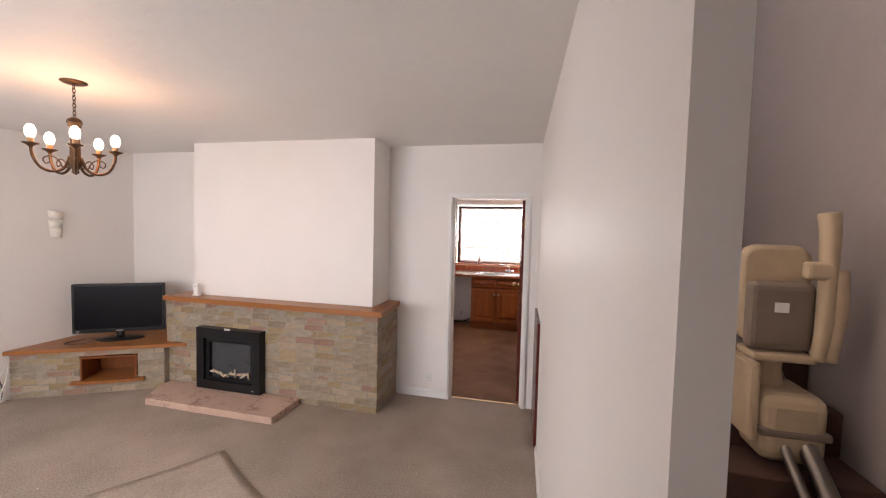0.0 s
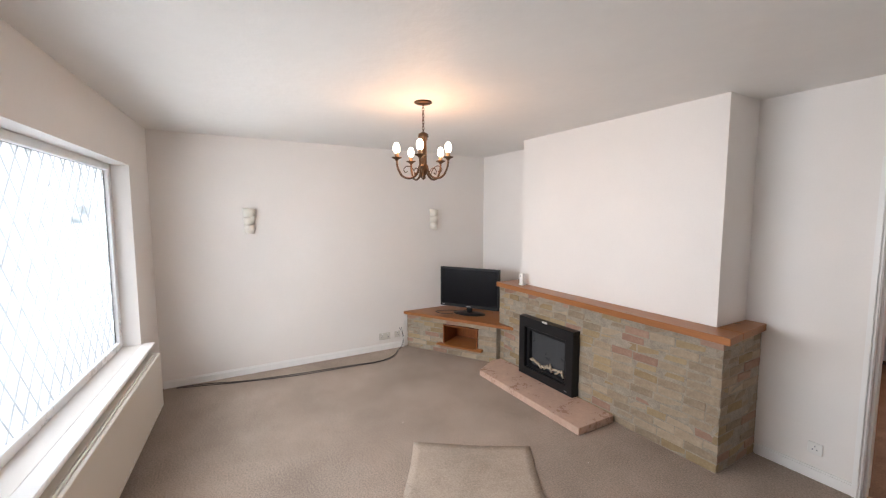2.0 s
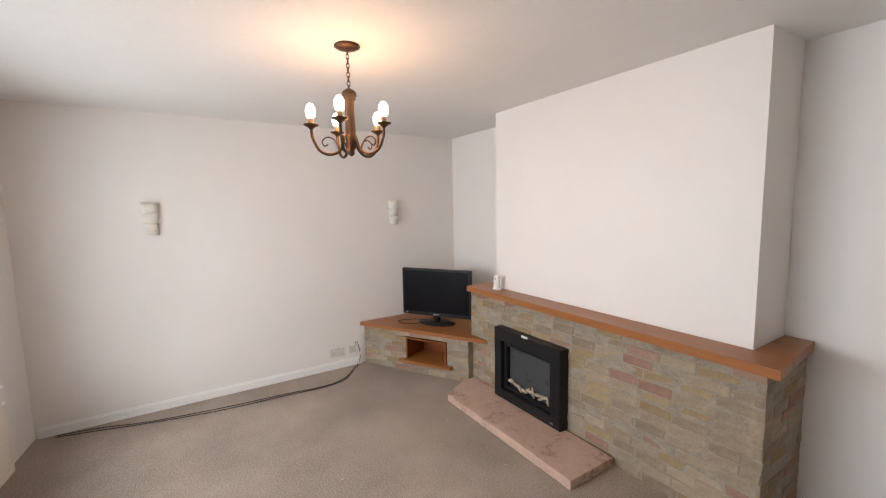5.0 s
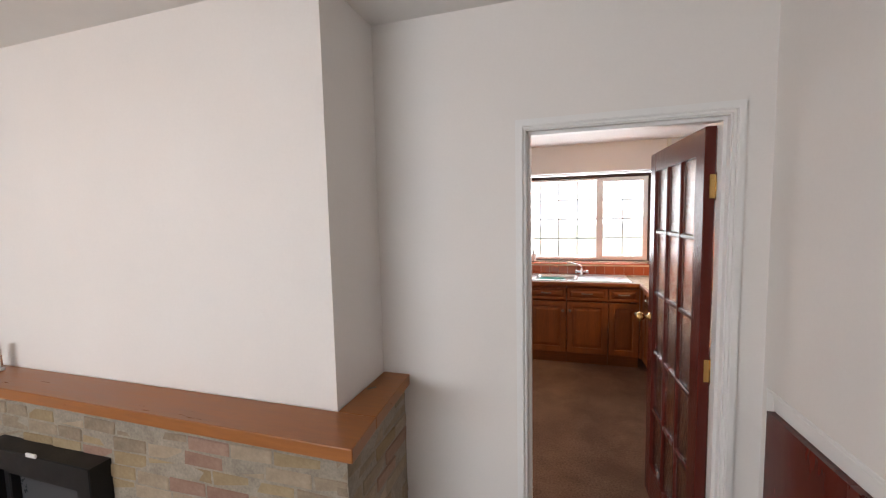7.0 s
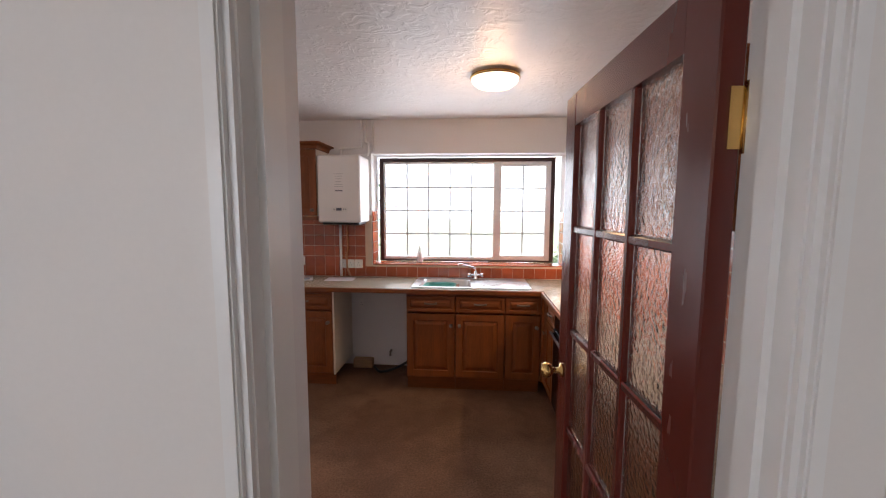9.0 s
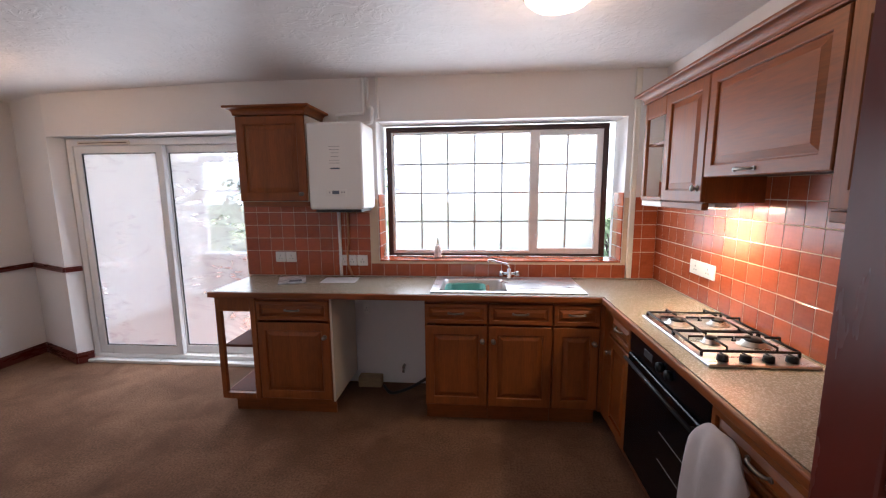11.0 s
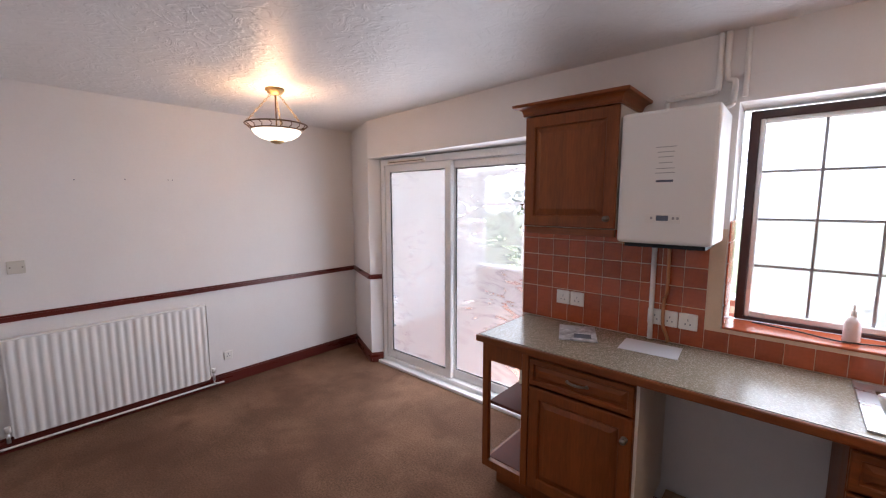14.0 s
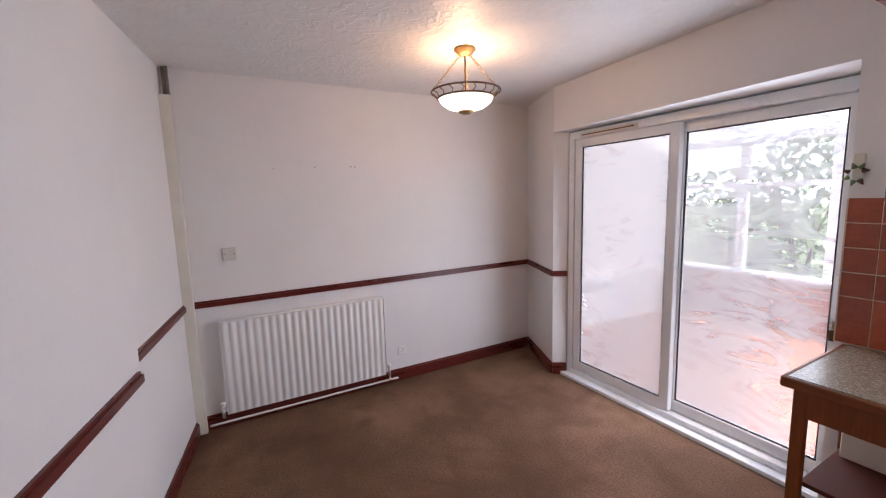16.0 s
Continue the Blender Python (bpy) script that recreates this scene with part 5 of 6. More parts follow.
# ---- boiler ----
bo = thing("boiler", (-1.152, 3.07, 1.472), "white wall-hung gas boiler with a small control panel", "boiler")
bm = bmesh.new()
box(bm, 0.0, 0.40, 0.0, 0.325, 0.0, 0.61, 0.018, 3)
part("casing", bm, M_GLOSS, bo)
part("underside", boxes((0.03, 0.37, 0.04, 0.31, -0.02, -0.0005)), M_BLACK, bo)
part("control_panel", boxes((0.13, 0.275, -0.004, 0.0, 0.10, 0.142), bevel=0.001), M_PLASTIC, bo)
part("display", boxes((0.175, 0.225, -0.006, -0.0035, 0.11, 0.134)), M_INK, bo)
for x in (0.15, 0.24, 0.258):
    part("button", boxes((x, x + 0.01, -0.006, -0.0035, 0.116, 0.128), bevel=0.001), M_GREYINK, bo)
for i, (z, w, m) in enumerate(((0.44, 0.085, M_GREYINK), (0.418, 0.07, M_GREYINK), (0.396, 0.06, M_GREYINK), (0.37, 0.055, M_GREYINK), (0.345, 0.075, M_GREYINK), (0.325, 0.08, M_GREYINK), (0.285, 0.07, M_INK))):
    part("print_bar", boxes((0.20 - w / 2, 0.20 + w / 2, -0.0012, -0.0004, z, z + (0.003 if i < 6 else 0.01))), m, bo)


def pipe(pts, r, m, label, n=5):
    return tagged(part("pipe", shape(tube, smooth_path(pts, n), r, 10), m), label, "pipe")


pipe([(-1.03, 3.375, 2.085), (-1.03, 3.375, 2.16), (-1.01, 3.375, 2.18), (-0.90, 3.375, 2.185), (-0.83, 3.375, 2.19), (-0.815, 3.375, 2.22), (-0.815, 3.375, 2.45)], 0.013, M_GLOSS, "white painted copper pipe above the boiler")
pipe([(-0.93, 3.36, 2.085), (-0.92, 3.36, 2.105), (-0.80, 3.36, 2.11), (-0.755, 3.36, 2.12), (-0.75, 3.36, 2.15), (-0.75, 3.36, 2.22), (-0.775, 3.37, 2.235), (-0.785, 3.375, 2.30), (-0.785, 3.375, 2.45)], 0.013, M_GLOSS, "white painted copper pipe above the boiler")
pipe([(-0.71, 3.385, 2.15), (-0.71, 3.385, 2.45)], 0.011, M_GLOSS, "white painted copper pipe running into the ceiling", 2)
pipe([(-1.045, 3.37, 1.46), (-1.045, 3.37, 0.925)], 0.013, M_GLOSS, "white boxed pipe below the boiler", 2)
pipe([(-0.975, 3.37, 1.46), (-0.975, 3.37, 1.20), (-0.985, 3.37, 1.15), (-0.985, 3.37, 1.02), (-0.965, 3.37, 0.96), (-0.955, 3.37, 0.925)], 0.009, M_COPPER, "bare copper gas pipe below the boiler")
bm = bmesh.new()
box(bm, 1.185, 1.225, KY - 0.03, KY - 0.001, 0.922, KCEIL - 0.001, 0.004)
box(bm, 1.205, 1.2085, KY - 0.032, KY - 0.03, 0.922, KCEIL - 0.001)
tagged(part("pipe_boxing", bm, M_MELAMINE), "cream plastic conduit beside the window", "conduit")

# ---- kitchen window ----
kw = thing("window_2", (0, 0, 0), "dark-framed kitchen window with square leading and one casement", "window", kind="structure")
KX0, KX1, KZ0, KZ1, KF = -0.70, 1.085, 1.055, 2.115, 3.60
bm = bmesh.new()
o = 0.04
frame_ring(bm, KX0, KX1, KZ0, KZ1, o, o, 0.018, KF, KF + 0.07)
part("window_frame", bm, M_DARKWOOD, kw, "dark stained wooden outer frame")
KM0, KM1 = 0.475, 0.55
bm = bmesh.new()
i0, i1, j0, j1 = KX0 + o, KX1 - o, KZ0 + 0.018, KZ1 - o
for a in ((i0, i0 + 0.022, j0, j1), (KM0, KM1, j0, j1), (i1 - 0.05, i1, j0, j1), (i0 + 0.022, KM0, j1 - 0.02, j1), (i0 + 0.022, KM0, j0, j0 + 0.03), (KM1, i1 - 0.05, j1 - 0.045, j1), (KM1, i1 - 0.05, j0, j0 + 0.05)):
    box(bm, a[0], a[1], KF + 0.008, KF + 0.06, a[2], a[3], 0.004)
part("inner_frame", bm, M_UPVC, kw, "white inner frame")
for z in (1.19, 1.93):
    part("window_catch", boxes((KM1 - 0.02, KM1 + 0.004, KF - 0.008, KF + 0.008, z, z + 0.045), bevel=0.003), M_UPVC, kw)
for x0, x1, z0, z1, cols in ((i0 + 0.022, KM0, j0 + 0.03, j1 - 0.02, 5), (KM1, i1 - 0.05, j0 + 0.05, j1 - 0.045, 2)):
    p = part("pane", boxes((x0 - 0.004, x1 + 0.004, KF + 0.032, KF + 0.036, z0 - 0.004, z1 + 0.004)), M_HAZED, kw, "slightly hazy window glass")
    p.visible_shadow = False
    bm = bmesh.new()
    for c in range(1, cols):
        x = x0 + (x1 - x0) * c / cols
        box(bm, x - 0.006, x + 0.006, KF + 0.028, KF + 0.0315, z0, z1)
    for r in range(1, 4):
        z = z0 + (z1 - z0) * r / 4
        box(bm, x0, x1, KF + 0.0275, KF + 0.031, z - 0.006, z + 0.006)
    part("leading", bm, M_LEAD, kw, "square lead strips")
bm = bmesh.new()
box(bm, -0.728, 1.148, KY - 0.012, KF + 0.001, 1.041, 1.053, 0.003)
part("window_sill", bm, M_TILE, kw, "terracotta tiled window sill")

bt = thing("soap_bottle", (-0.27, 3.50, 1.0535), "clear soap bottle with a pink label on the sill", "bottle")
bm = bmesh.new()
lathe(bm, [(0.0, 0.0), (0.028, 0.0), (0.030, 0.01), (0.028, 0.09), (0.012, 0.115), (0.0, 0.115)], 16)
part("bottle_body", bm, mat("pale_plastic", (0.7, 0.6, 0.58), 0.3, bump=0.0), bt)
part("bottle_cap", shape(lathe, [(0.012, 0.112), (0.012, 0.14), (0.005, 0.143), (0.005, 0.165), (0.0, 0.165)], 12), M_PLASTIC, bt)
tagged(part("cable", shape(tube, smooth_path([(-0.62, 3.55, 1.06), (-0.45, 3.50, 1.062), (-0.30, 3.45, 1.06), (-0.1, 3.50, 1.06), (0.15, 3.46, 1.06), (0.24, 3.42, 1.058)], 6), 0.004, 6), M_CABLE), "thin dark cable lying on the sill", "cable")


# ---- sockets ----
def socket(at, rz, w, label, h=0.086, slots=1, plate=M_PLASTIC):
    s = thing("wall_socket", at, label, "socket", rz)
    part("plate", boxes((0, w, -0.010, 0, 0, h), bevel=0.003), plate, s)
    n = slots
    for i in range(n):
        cx = w * (i + 0.5) / n
        for dx, dz, a, b in ((-0.011, 0.03, 0.003, 0.0035), (0.011, 0.03, 0.003, 0.0035), (0.0, 0.052, 0.002, 0.005)):
            part("pin_hole", boxes((cx + dx - a, cx + dx + a, -0.0115, -0.0098, dz - b, dz + b)), M_INK, s)
        part("rocker", boxes((cx - 0.006, cx + 0.006, -0.0135, -0.0098, 0.062, 0.078), bevel=0.001), M_PLASTIC, s)
    return s


TY = KY - 0.008
socket((-1.60, TY, 1.03), 0, 0.086, "white single socket on terracotta tiles")
socket((-1.51, TY, 1.03), 0, 0.086, "white single switch plate on terracotta tiles")
socket((-1.065, TY, 1.005), 0, 0.146, "white double socket on terracotta tiles", slots=2)
socket((-0.915, TY, 1.005), 0, 0.086, "white single socket on terracotta tiles")
socket((KE - 0.008, 2.86, 1.08), -90, 0.26, "long white double socket on the tiled wall", slots=2)
socket((-0.288, -0.001, 0.165), 0, 0.075, "white single socket low on the wall", 0.075)
socket((-4.349, 2.345, 0.225), 90, 0.075, "white single socket above the dark skirting", 0.075)
blank = socket((-4.349, 1.075, 1.20), 90, 0.086, "cream blanking plate with two screws on the dining wall", slots=0, plate=M_PLATE)
for x in (0.014, 0.072):
    part("screw", boxes((x - 0.004, x + 0.004, -0.0115, -0.0098, 0.039, 0.047), bevel=0.001), M_PEWTER, blank)
socket((WEST + 0.001, -1.575, 0.13), 90, 0.146, "cream double socket above the skirting", slots=2, plate=M_PLATE)
socket((WEST + 0.001, -1.37, 0.14), 90, 0.075, "cream aerial socket above the skirting", 0.075, plate=M_PLATE)

# ---- papers on the worktop ----
bk = thing("magazine", (-1.38, 3.20, 0.9185), "glossy magazine with a printed cover on the worktop", "magazine", 24)
part("pages", boxes((-0.10, 0.10, -0.13, 0.13, 0, 0.009), bevel=0.002), M_COVER, bk)
part("picture", boxes((-0.085, -0.01, 0.06, 0.11, 0.0092, 0.0100)), M_PAPER, bk)
part("picture", boxes((-0.02, 0.07, -0.10, -0.03, 0.0094, 0.0103)), M_INK, bk)
sh = thing("paper_sheet", (-1.00, 3.22, 0.9185), "plain white sheet of paper on the worktop", "paper", 4)
part("sheet", boxes((-0.14, 0.13, -0.09, 0.10, 0, 0.0015)), M_PAPER, sh)
# appliance gap
tagged(part("timber_offcut", boxes((-0.92, -0.73, 3.30, 3.385, 0.0, 0.085), bevel=0.003), M_RAWWOOD), "pale timber offcut on the floor in the appliance gap", "timber")
tagged(part("hose", shape(tube, smooth_path([(-0.70, 3.28, 0.03), (-0.62, 3.20, 0.012), (-0.5, 3.28, 0.012), (-0.40, 3.33, 0.05), (-0.33, 3.36, 0.09)], 6), 0.012, 8), M_CABLE), "dark waste hose lying in the appliance gap", "hose")
tagged(part("pipe_stub", shape(tube, [(-0.55, 3.398, 0.16), (-0.55, 3.35, 0.16), (-0.55, 3.34, 0.12)], 0.012, 8), M_PEWTER), "capped pipe stub on the wall", "pipe")
socket((-0.88, KY - 0.001, 0.60), 0, 0.05, "small white outlet inside the appliance gap", 0.09)

# ---- patio door ----
pd = thing("door_2", (0, 0, 0), "white sliding patio door with whitened glass", "patio door", kind="structure")
P0, P1, PY, PT = -3.645, -1.842, 3.66, 2.085
bm = bmesh.new()
frame_ring(bm, P0, P1, 0.03, PT, 0.055, 0.06, 0.04, PY, PY + 0.12)
part("door_frame", bm, M_UPVC, pd)
part("cill", boxes((P0 - 0.02, P1 + 0.02, PY - 0.06, PY + 0.16, 0.0, 0.029), bevel=0.003), M_UPVC, pd)


def slider(x0, x1, y, label):
    bm = bmesh.new()
    w = 0.065
    z0, z1 = 0.072, PT - 0.062
    frame_ring(bm, x0, x1, z0, z1, w, w, 0.075, y, y + 0.045)
    s = part("sliding_panel", bm, M_UPVC, pd)
    g = part("pane", boxes((x0 + w - 0.003, x1 - w + 0.003, y + 0.02, y + 0.025, z0 + 0.072, z1 - w + 0.003)), M_SMEARP, s, label)
    g.visible_shadow = False
    bm = bmesh.new()
    for a in ((x0 + w, x0 + w + 0.008, z0 + 0.075, z1 - w), (x1 - w - 0.008, x1 - w, z0 + 0.075, z1 - w), (x0 + w, x1 - w, z0 + 0.075, z0 + 0.083), (x0 + w, x1 - w, z1 - w - 0.008, z1 - w)):
        box(bm, a[0], a[1], y + 0.010, y + 0.018, a[2], a[3])
    part("gasket", bm, M_BLACK, s, "black rubber gasket")
    return s


slider(P0 + 0.057, -2.735, PY + 0.012, "glass smeared with white cleaning film")
sl = slider(-2.79, P1 - 0.057, PY + 0.062, "glass smeared with white cleaning film")
bm = bmesh.new()
box(bm, -1.955, -1.905, PY + 0.03, PY + 0.062, 0.93, 1.16, 0.006)
box(bm, -1.945, -1.925, PY + 0.005, PY + 0.03, 0.96, 1.13, 0.006)
part("door_handle", bm, M_UPVC, sl, "white pull handle with lock")
vent = part("vent", boxes((-3.52, -3.02, PY - 0.016, PY + 0.001, PT - 0.056, PT - 0.022), bevel=0.003), M_MELAMINE, pd, "cream trickle vent")
part("vent_slot", boxes((-3.50, -3.04, PY - 0.0175, PY - 0.0155, PT - 0.043, PT - 0.035)), M_BRONZE, vent, "dark vent slot")
kx = thing("key_bunch", (-1.93, 3.715, 0.93), "bunch of keys hanging from the patio door lock", "keys")
part("key", boxes((-0.012, 0.012, -0.03, -0.027, -0.06, 0.0), bevel=0.001), M_PEWTER, kx)
part("key_ring", shape(tube, [(0.02 * math.cos(a), -0.04, -0.02 + 0.02 * math.sin(a)) for a in [k * math.pi / 6 for k in range(13)]], 0.002, 6, False), M_STEEL, kx)
part("fob", boxes((-0.02, 0.025, -0.046, -0.036, -0.10, -0.045), bevel=0.006), M_BRONZE, kx)

# ---- dining radiator and pipes ----
panel_radiator("radiator", (-4.348, 1.01, 0), 90, 1.20, 0.10, 0.775, "white panel radiator on the dining wall", 0.05)
pipe([(-4.29, 2.235, 0.19), (-4.29, 2.235, 0.06), (-4.30, 2.22, 0.045), (-4.30, 1.0, 0.045), (-4.30, 0.95, 0.045)], 0.008, M_GLOSS, "white painted radiator pipe along the skirting")
for y in (0.985, 2.235):
    v = thing("radiator_valve", (-4.29, y, 0.135), "white and steel radiator valve", "valve")
    part("valve_body", shape(tube, [(0, 0, -0.05), (0, 0, 0.02)], 0.011, 10), M_STEEL, v)
    part("valve_cap", shape(tube, [(0, 0, 0.02), (0, 0, 0.06)], 0.016, 10), M_PLASTIC, v)
bm = bmesh.new()
box(bm, -4.348, -4.29, 0.812, 0.878, 0.0, 2.28, 0.004)
tagged(part("pipe_boxing", bm, M_MELAMINE), "cream corner conduit with a broken top", "conduit")
bm = bmesh.new()
tube(bm, [(-4.33, 0.85, 2.28), (-4.33, 0.85, KCEIL - 0.002)], 0.012, 8)
tube(bm, [(-4.31, 0.87, 2.28), (-4.31, 0.87, KCEIL - 0.002)], 0.008, 8)
tagged(part("pipe_pair", bm, M_PEWTER), "dark pipes above the broken conduit", "pipe")
for y, z in ((1.45, 1.83), (1.74, 1.845), (2.02, 1.85), (2.05, 1.85)):
    tagged(part("wall_nail", shape(tube, [(-4.351, y, z), (-4.343, y, z)], 0.004, 6), M_INK), "small dark nail stuck in the plaster", "nail")

# ---- lamps ----
kl = thing("ceiling_lamp", (0.40, 2.15, KCEIL), "lit opal glass flush ceiling lamp with brass rim", "ceiling lamp")
part("lamp_base", shape(lathe, [(0.0, 0.0), (0.13, 0.0), (0.158, -0.010), (0.160, -0.024), (0.150, -0.028), (0.0, -0.028)], 36), M_BRASS, kl)
part("shade", shape(lathe, [(0.152, -0.026), (0.146, -0.045), (0.115, -0.07), (0.06, -0.084), (0.0, -0.088)], 36), M_SHADE, kl, "lit opal glass bowl").visible_shadow = False

pn = thing("pendant_lamp", (-3.29, 2.43, KCEIL), "lit opal bowl pendant on chains with bronze rim", "pendant lamp")
part("ceiling_rose", shape(lathe, [(0.0, 0.0), (0.062, 0.0), (0.065, -0.012), (0.052, -0.02), (0.05, -0.03), (0.02, -0.042), (0.0, -0.042)], 28), M_BRASSOLD, pn)
part("stem", shape(tube, [(0, 0, -0.04), (0, 0, -0.30)], 0.005, 8), M_BRONZE, pn)
part("shade", shape(lathe, [(0.165, -0.282), (0.150, -0.310), (0.11, -0.338), (0.05, -0.356), (0.0, -0.36)], 36), M_SHADE, pn, "lit opal glass bowl").visible_shadow = False
part("finial", shape(lathe, [(0.0, -0.352), (0.045, -0.356), (0.046, -0.364), (0.02, -0.374), (0.0, -0.375)], 24), M_BRASSOLD, pn)
for r, z in ((0.205, -0.245), (0.168, -0.282)):
    part("rim", shape(tube, [(r * math.cos(a), r * math.sin(a), z) for a in [k * math.pi / 24 for k in range(49)]], 0.0055, 6, False), M_BRONZE, pn)
for k in range(18):
    a = k * math.pi / 9
    part("rim_scroll", shape(tube, [(0.205 * math.cos(a), 0.205 * math.sin(a), -0.245), (0.186 * math.cos(a + 0.09), 0.186 * math.sin(a + 0.09), -0.262), (0.168 * math.cos(a), 0.168 * math.sin(a), -0.282)], 0.003, 5), M_BRONZE, pn)
for k in range(3):
    a = k * 2 * math.pi / 3 + 0.4
    for i in range(11):
        t0, t1 = i / 11, (i + 1) / 11
        pa = Vector((0.03, 0, -0.04)).lerp(Vector((0.2, 0, -0.242)), t0)
        pb = Vector((0.03, 0, -0.04)).lerp(Vector((0.2, 0, -0.242)), t1)
        d = pb - pa
        side = Vector((0, 1, 0)) if i % 2 else Vector((d.z, 0, -d.x)).normalized()
        mid = (pa + pb) / 2
        pts = [mid + d * 0.62 * math.cos(q) + side * 0.006 * math.sin(q) for q in [2 * math.pi * j / 10 for j in range(11)]]
        ob = part("chain_link", shape(tube, pts, 0.0018, 5, False), M_BRASSOLD, pn)
        ob.matrix_basis = pose(0, 0, 0, 0, 0, math.degrees(a))

hk = thing("key_hook", (-1.825, KY - 0.002, 1.62), "small ornamental key hook with green leaves on the wall", "hook")
part("hook_plate", boxes((-0.02, 0.02, -0.012, 0.0, 0.0, 0.10), bevel=0.004), M_MELAMINE, hk)
for i in range(7):
    a = i * 0.9
    c = Vector((0.022 * math.cos(a), -0.03, 0.03 + 0.02 * math.sin(a) - 0.004 * i))
    part("leaf", shape(tube, [c, c + Vector((0.02 * math.cos(a), -0.01, 0.02 * math.sin(a)))], [0.011, 0.003], 6), M_LEAF if i % 3 else M_BRONZE, hk)

# ---- loose things in the living room ----
for y, lab in ((-2.985, "cream ceramic wall light shaped like wrapped leaves"), (-0.80, "cream ceramic wall light near the corner bench")):
    wl = thing("wall_light", (WEST + 0.001, y, 1.50), lab, "wall light", 0, "wall lights")
    for i in range(3):
        bm = bmesh.new()
        z0, z1 = 0.085 * i, 0.085 * i + 0.092
        n = 12
        rows = []
        for zz, rr in ((z0, 0.043 + 0.004 * i), (z1, 0.054 + 0.005 * i)):
            for inner in (0, 0.005):
                rows.append([bm.verts.new(((rr - inner) * math.sin(math.pi * k / n), -(rr - inner) * math.cos(math.pi * k / n), zz + 0.016 * (k / n - 0.5) * (1 if i % 2 else -1))) for k in range(n + 1)])
        for u, v in ((rows[0], rows[2]), (rows[1], rows[3]), (rows[2], rows[3]), (rows[0], rows[1])):
            for k in range(n):
                bm.faces.new((u[k], u[k + 1], v[k + 1], v[k])).smooth = True
        part("leaf_band", bm, M_CERAMIC, wl)
    part("back_plate", boxes((0.0, 0.006, -0.035, 0.035, 0.03, 0.24), bevel=0.002), M_CERAMIC, wl)

rt = thing("alarm_sensor", (-2.56, -0.47, 0.9475), "small white upright plastic box on the mantel", "sensor")
part("sensor_base", boxes((-0.035, 0.035, -0.025, 0.025, 0.0, 0.014), bevel=0.004), M_PLASTIC, rt)
bm = bmesh.new()
prism(bm, [(-0.028, -0.018), (0.028, -0.018), (0.024, 0.018), (-0.024, 0.018)], 0.0145, 0.125, 0.006)
part("sensor_body", bm, M_PLASTIC, rt)
part("lens", boxes((-0.006, 0.006, -0.0205, -0.0175, 0.09, 0.105), bevel=0.001), M_GREYINK, rt)
tagged(part("screwdriver_bit", shape(tube, [(-0.665, -0.20, 0.9505), (-0.635, -0.175, 0.9505)], 0.003, 6), M_PEWTER), "small dark metal fitting on the mantel", "fitting")

# carpet offcut with a curled edge
bm = bmesh.new()
A, B, C, D = Vector((-1.89, -2.09)), Vector((-1.435, -1.37)), Vector((-0.62, -1.86)), Vector((-1.02, -2.62))
n = 16
top = []
for i in range(n + 1):
    row = []
    for j in range(n + 1):
        u, v = i / n, j / n
        p = A.lerp(B, u).lerp(D.lerp(C, u), v)
        p += Vector((0.012 * math.sin(7 * v + 2 * u), 0.012 * math.sin(6 * u + 1.0)))
        row.append(bm.verts.new((p.x, p.y, 0.007 + 0.001 * math.sin(9 * u) * math.sin(8 * v))))
    top.append(row)
for i in range(n):
    for j in range(n):
        bm.faces.new((top[i][j], top[i + 1][j], top[i + 1][j + 1], top[i][j + 1])).smooth = True
ring = [top[i][0] for i in range(n + 1)] + [top[n][j] for j in range(1, n + 1)] + [top[i][n] for i in range(n - 1, -1, -1)] + [top[0][j] for j in range(n - 1, 0, -1)]
low = [bm.verts.new((v.co.x, v.co.y, 0.0015)) for v in ring]
for k in range(len(ring)):
    bm.faces.new((ring[k], ring[(k + 1) % len(ring)], low[(k + 1) % len(ring)], low[k]))
tagged(part("carpet_offcut", bm, M_CARPET2), "loose pale carpet offcut with frayed edges on the floor", "carpet piece")

# cables along the skirting and behind the bench
for i, off in enumerate((0.0, 0.05)):
    rc = random.Random(20 + i)
    base = [(-3.90, -3.70), (-3.85, -3.45), (-3.74, -3.1), (-3.66, -2.6), (-3.62, -2.1), (-3.58, -1.75), (-3.66, -1.5), (-3.84, -1.36), (-3.895, -1.29)]
    pts = [(x + off * (0.6 + 0.5 * rc.random()) * (1 if k < 7 else 0.3), y + rc.uniform(-0.02, 0.02), 0.006 + 0.004 * i) for k, (x, y) in enumerate(base)]
    pts.append((-3.91, -1.26, 0.10 + 0.05 * i))
    pts.append((-3.915, -1.285 - 0.03 * i, 0.26))
    tagged(part("cable", shape(tube, smooth_path(pts, 6), 0.0035, 6), M_CABLE), "black aerial cable trailing along the skirting", "cable")
tagged(part("cable", shape(tube, smooth_path([(-3.92, -1.30, 0.17), (-3.88, -1.27, 0.30), (-3.85, -1.25, 0.36), (-3.89, -1.24, 0.22), (-3.90, -1.28, 0.08), (-3.87, -1.30, 0.02)], 6), 0.005, 6), M_PLASTIC), "coiled white cable beside the bench", "cable")
rs = random.Random(3)
bm = bmesh.new()
for _ in range(30):
    x, y = rs.uniform(-2.6, 0.3), rs.uniform(-2.4, -0.7)
    if -1.95 < x < -0.6 and -2.7 < y < -1.3:
        continue
    s = rs.uniform(0.002, 0.004)
    box(bm, x, x + s * 1.6, y, y + s, 0.0, s * 0.7)
tagged(part("carpet_crumbs", bm, M_MELAMINE), "scattered pale crumbs on the carpet", "debris", kind="stuff")

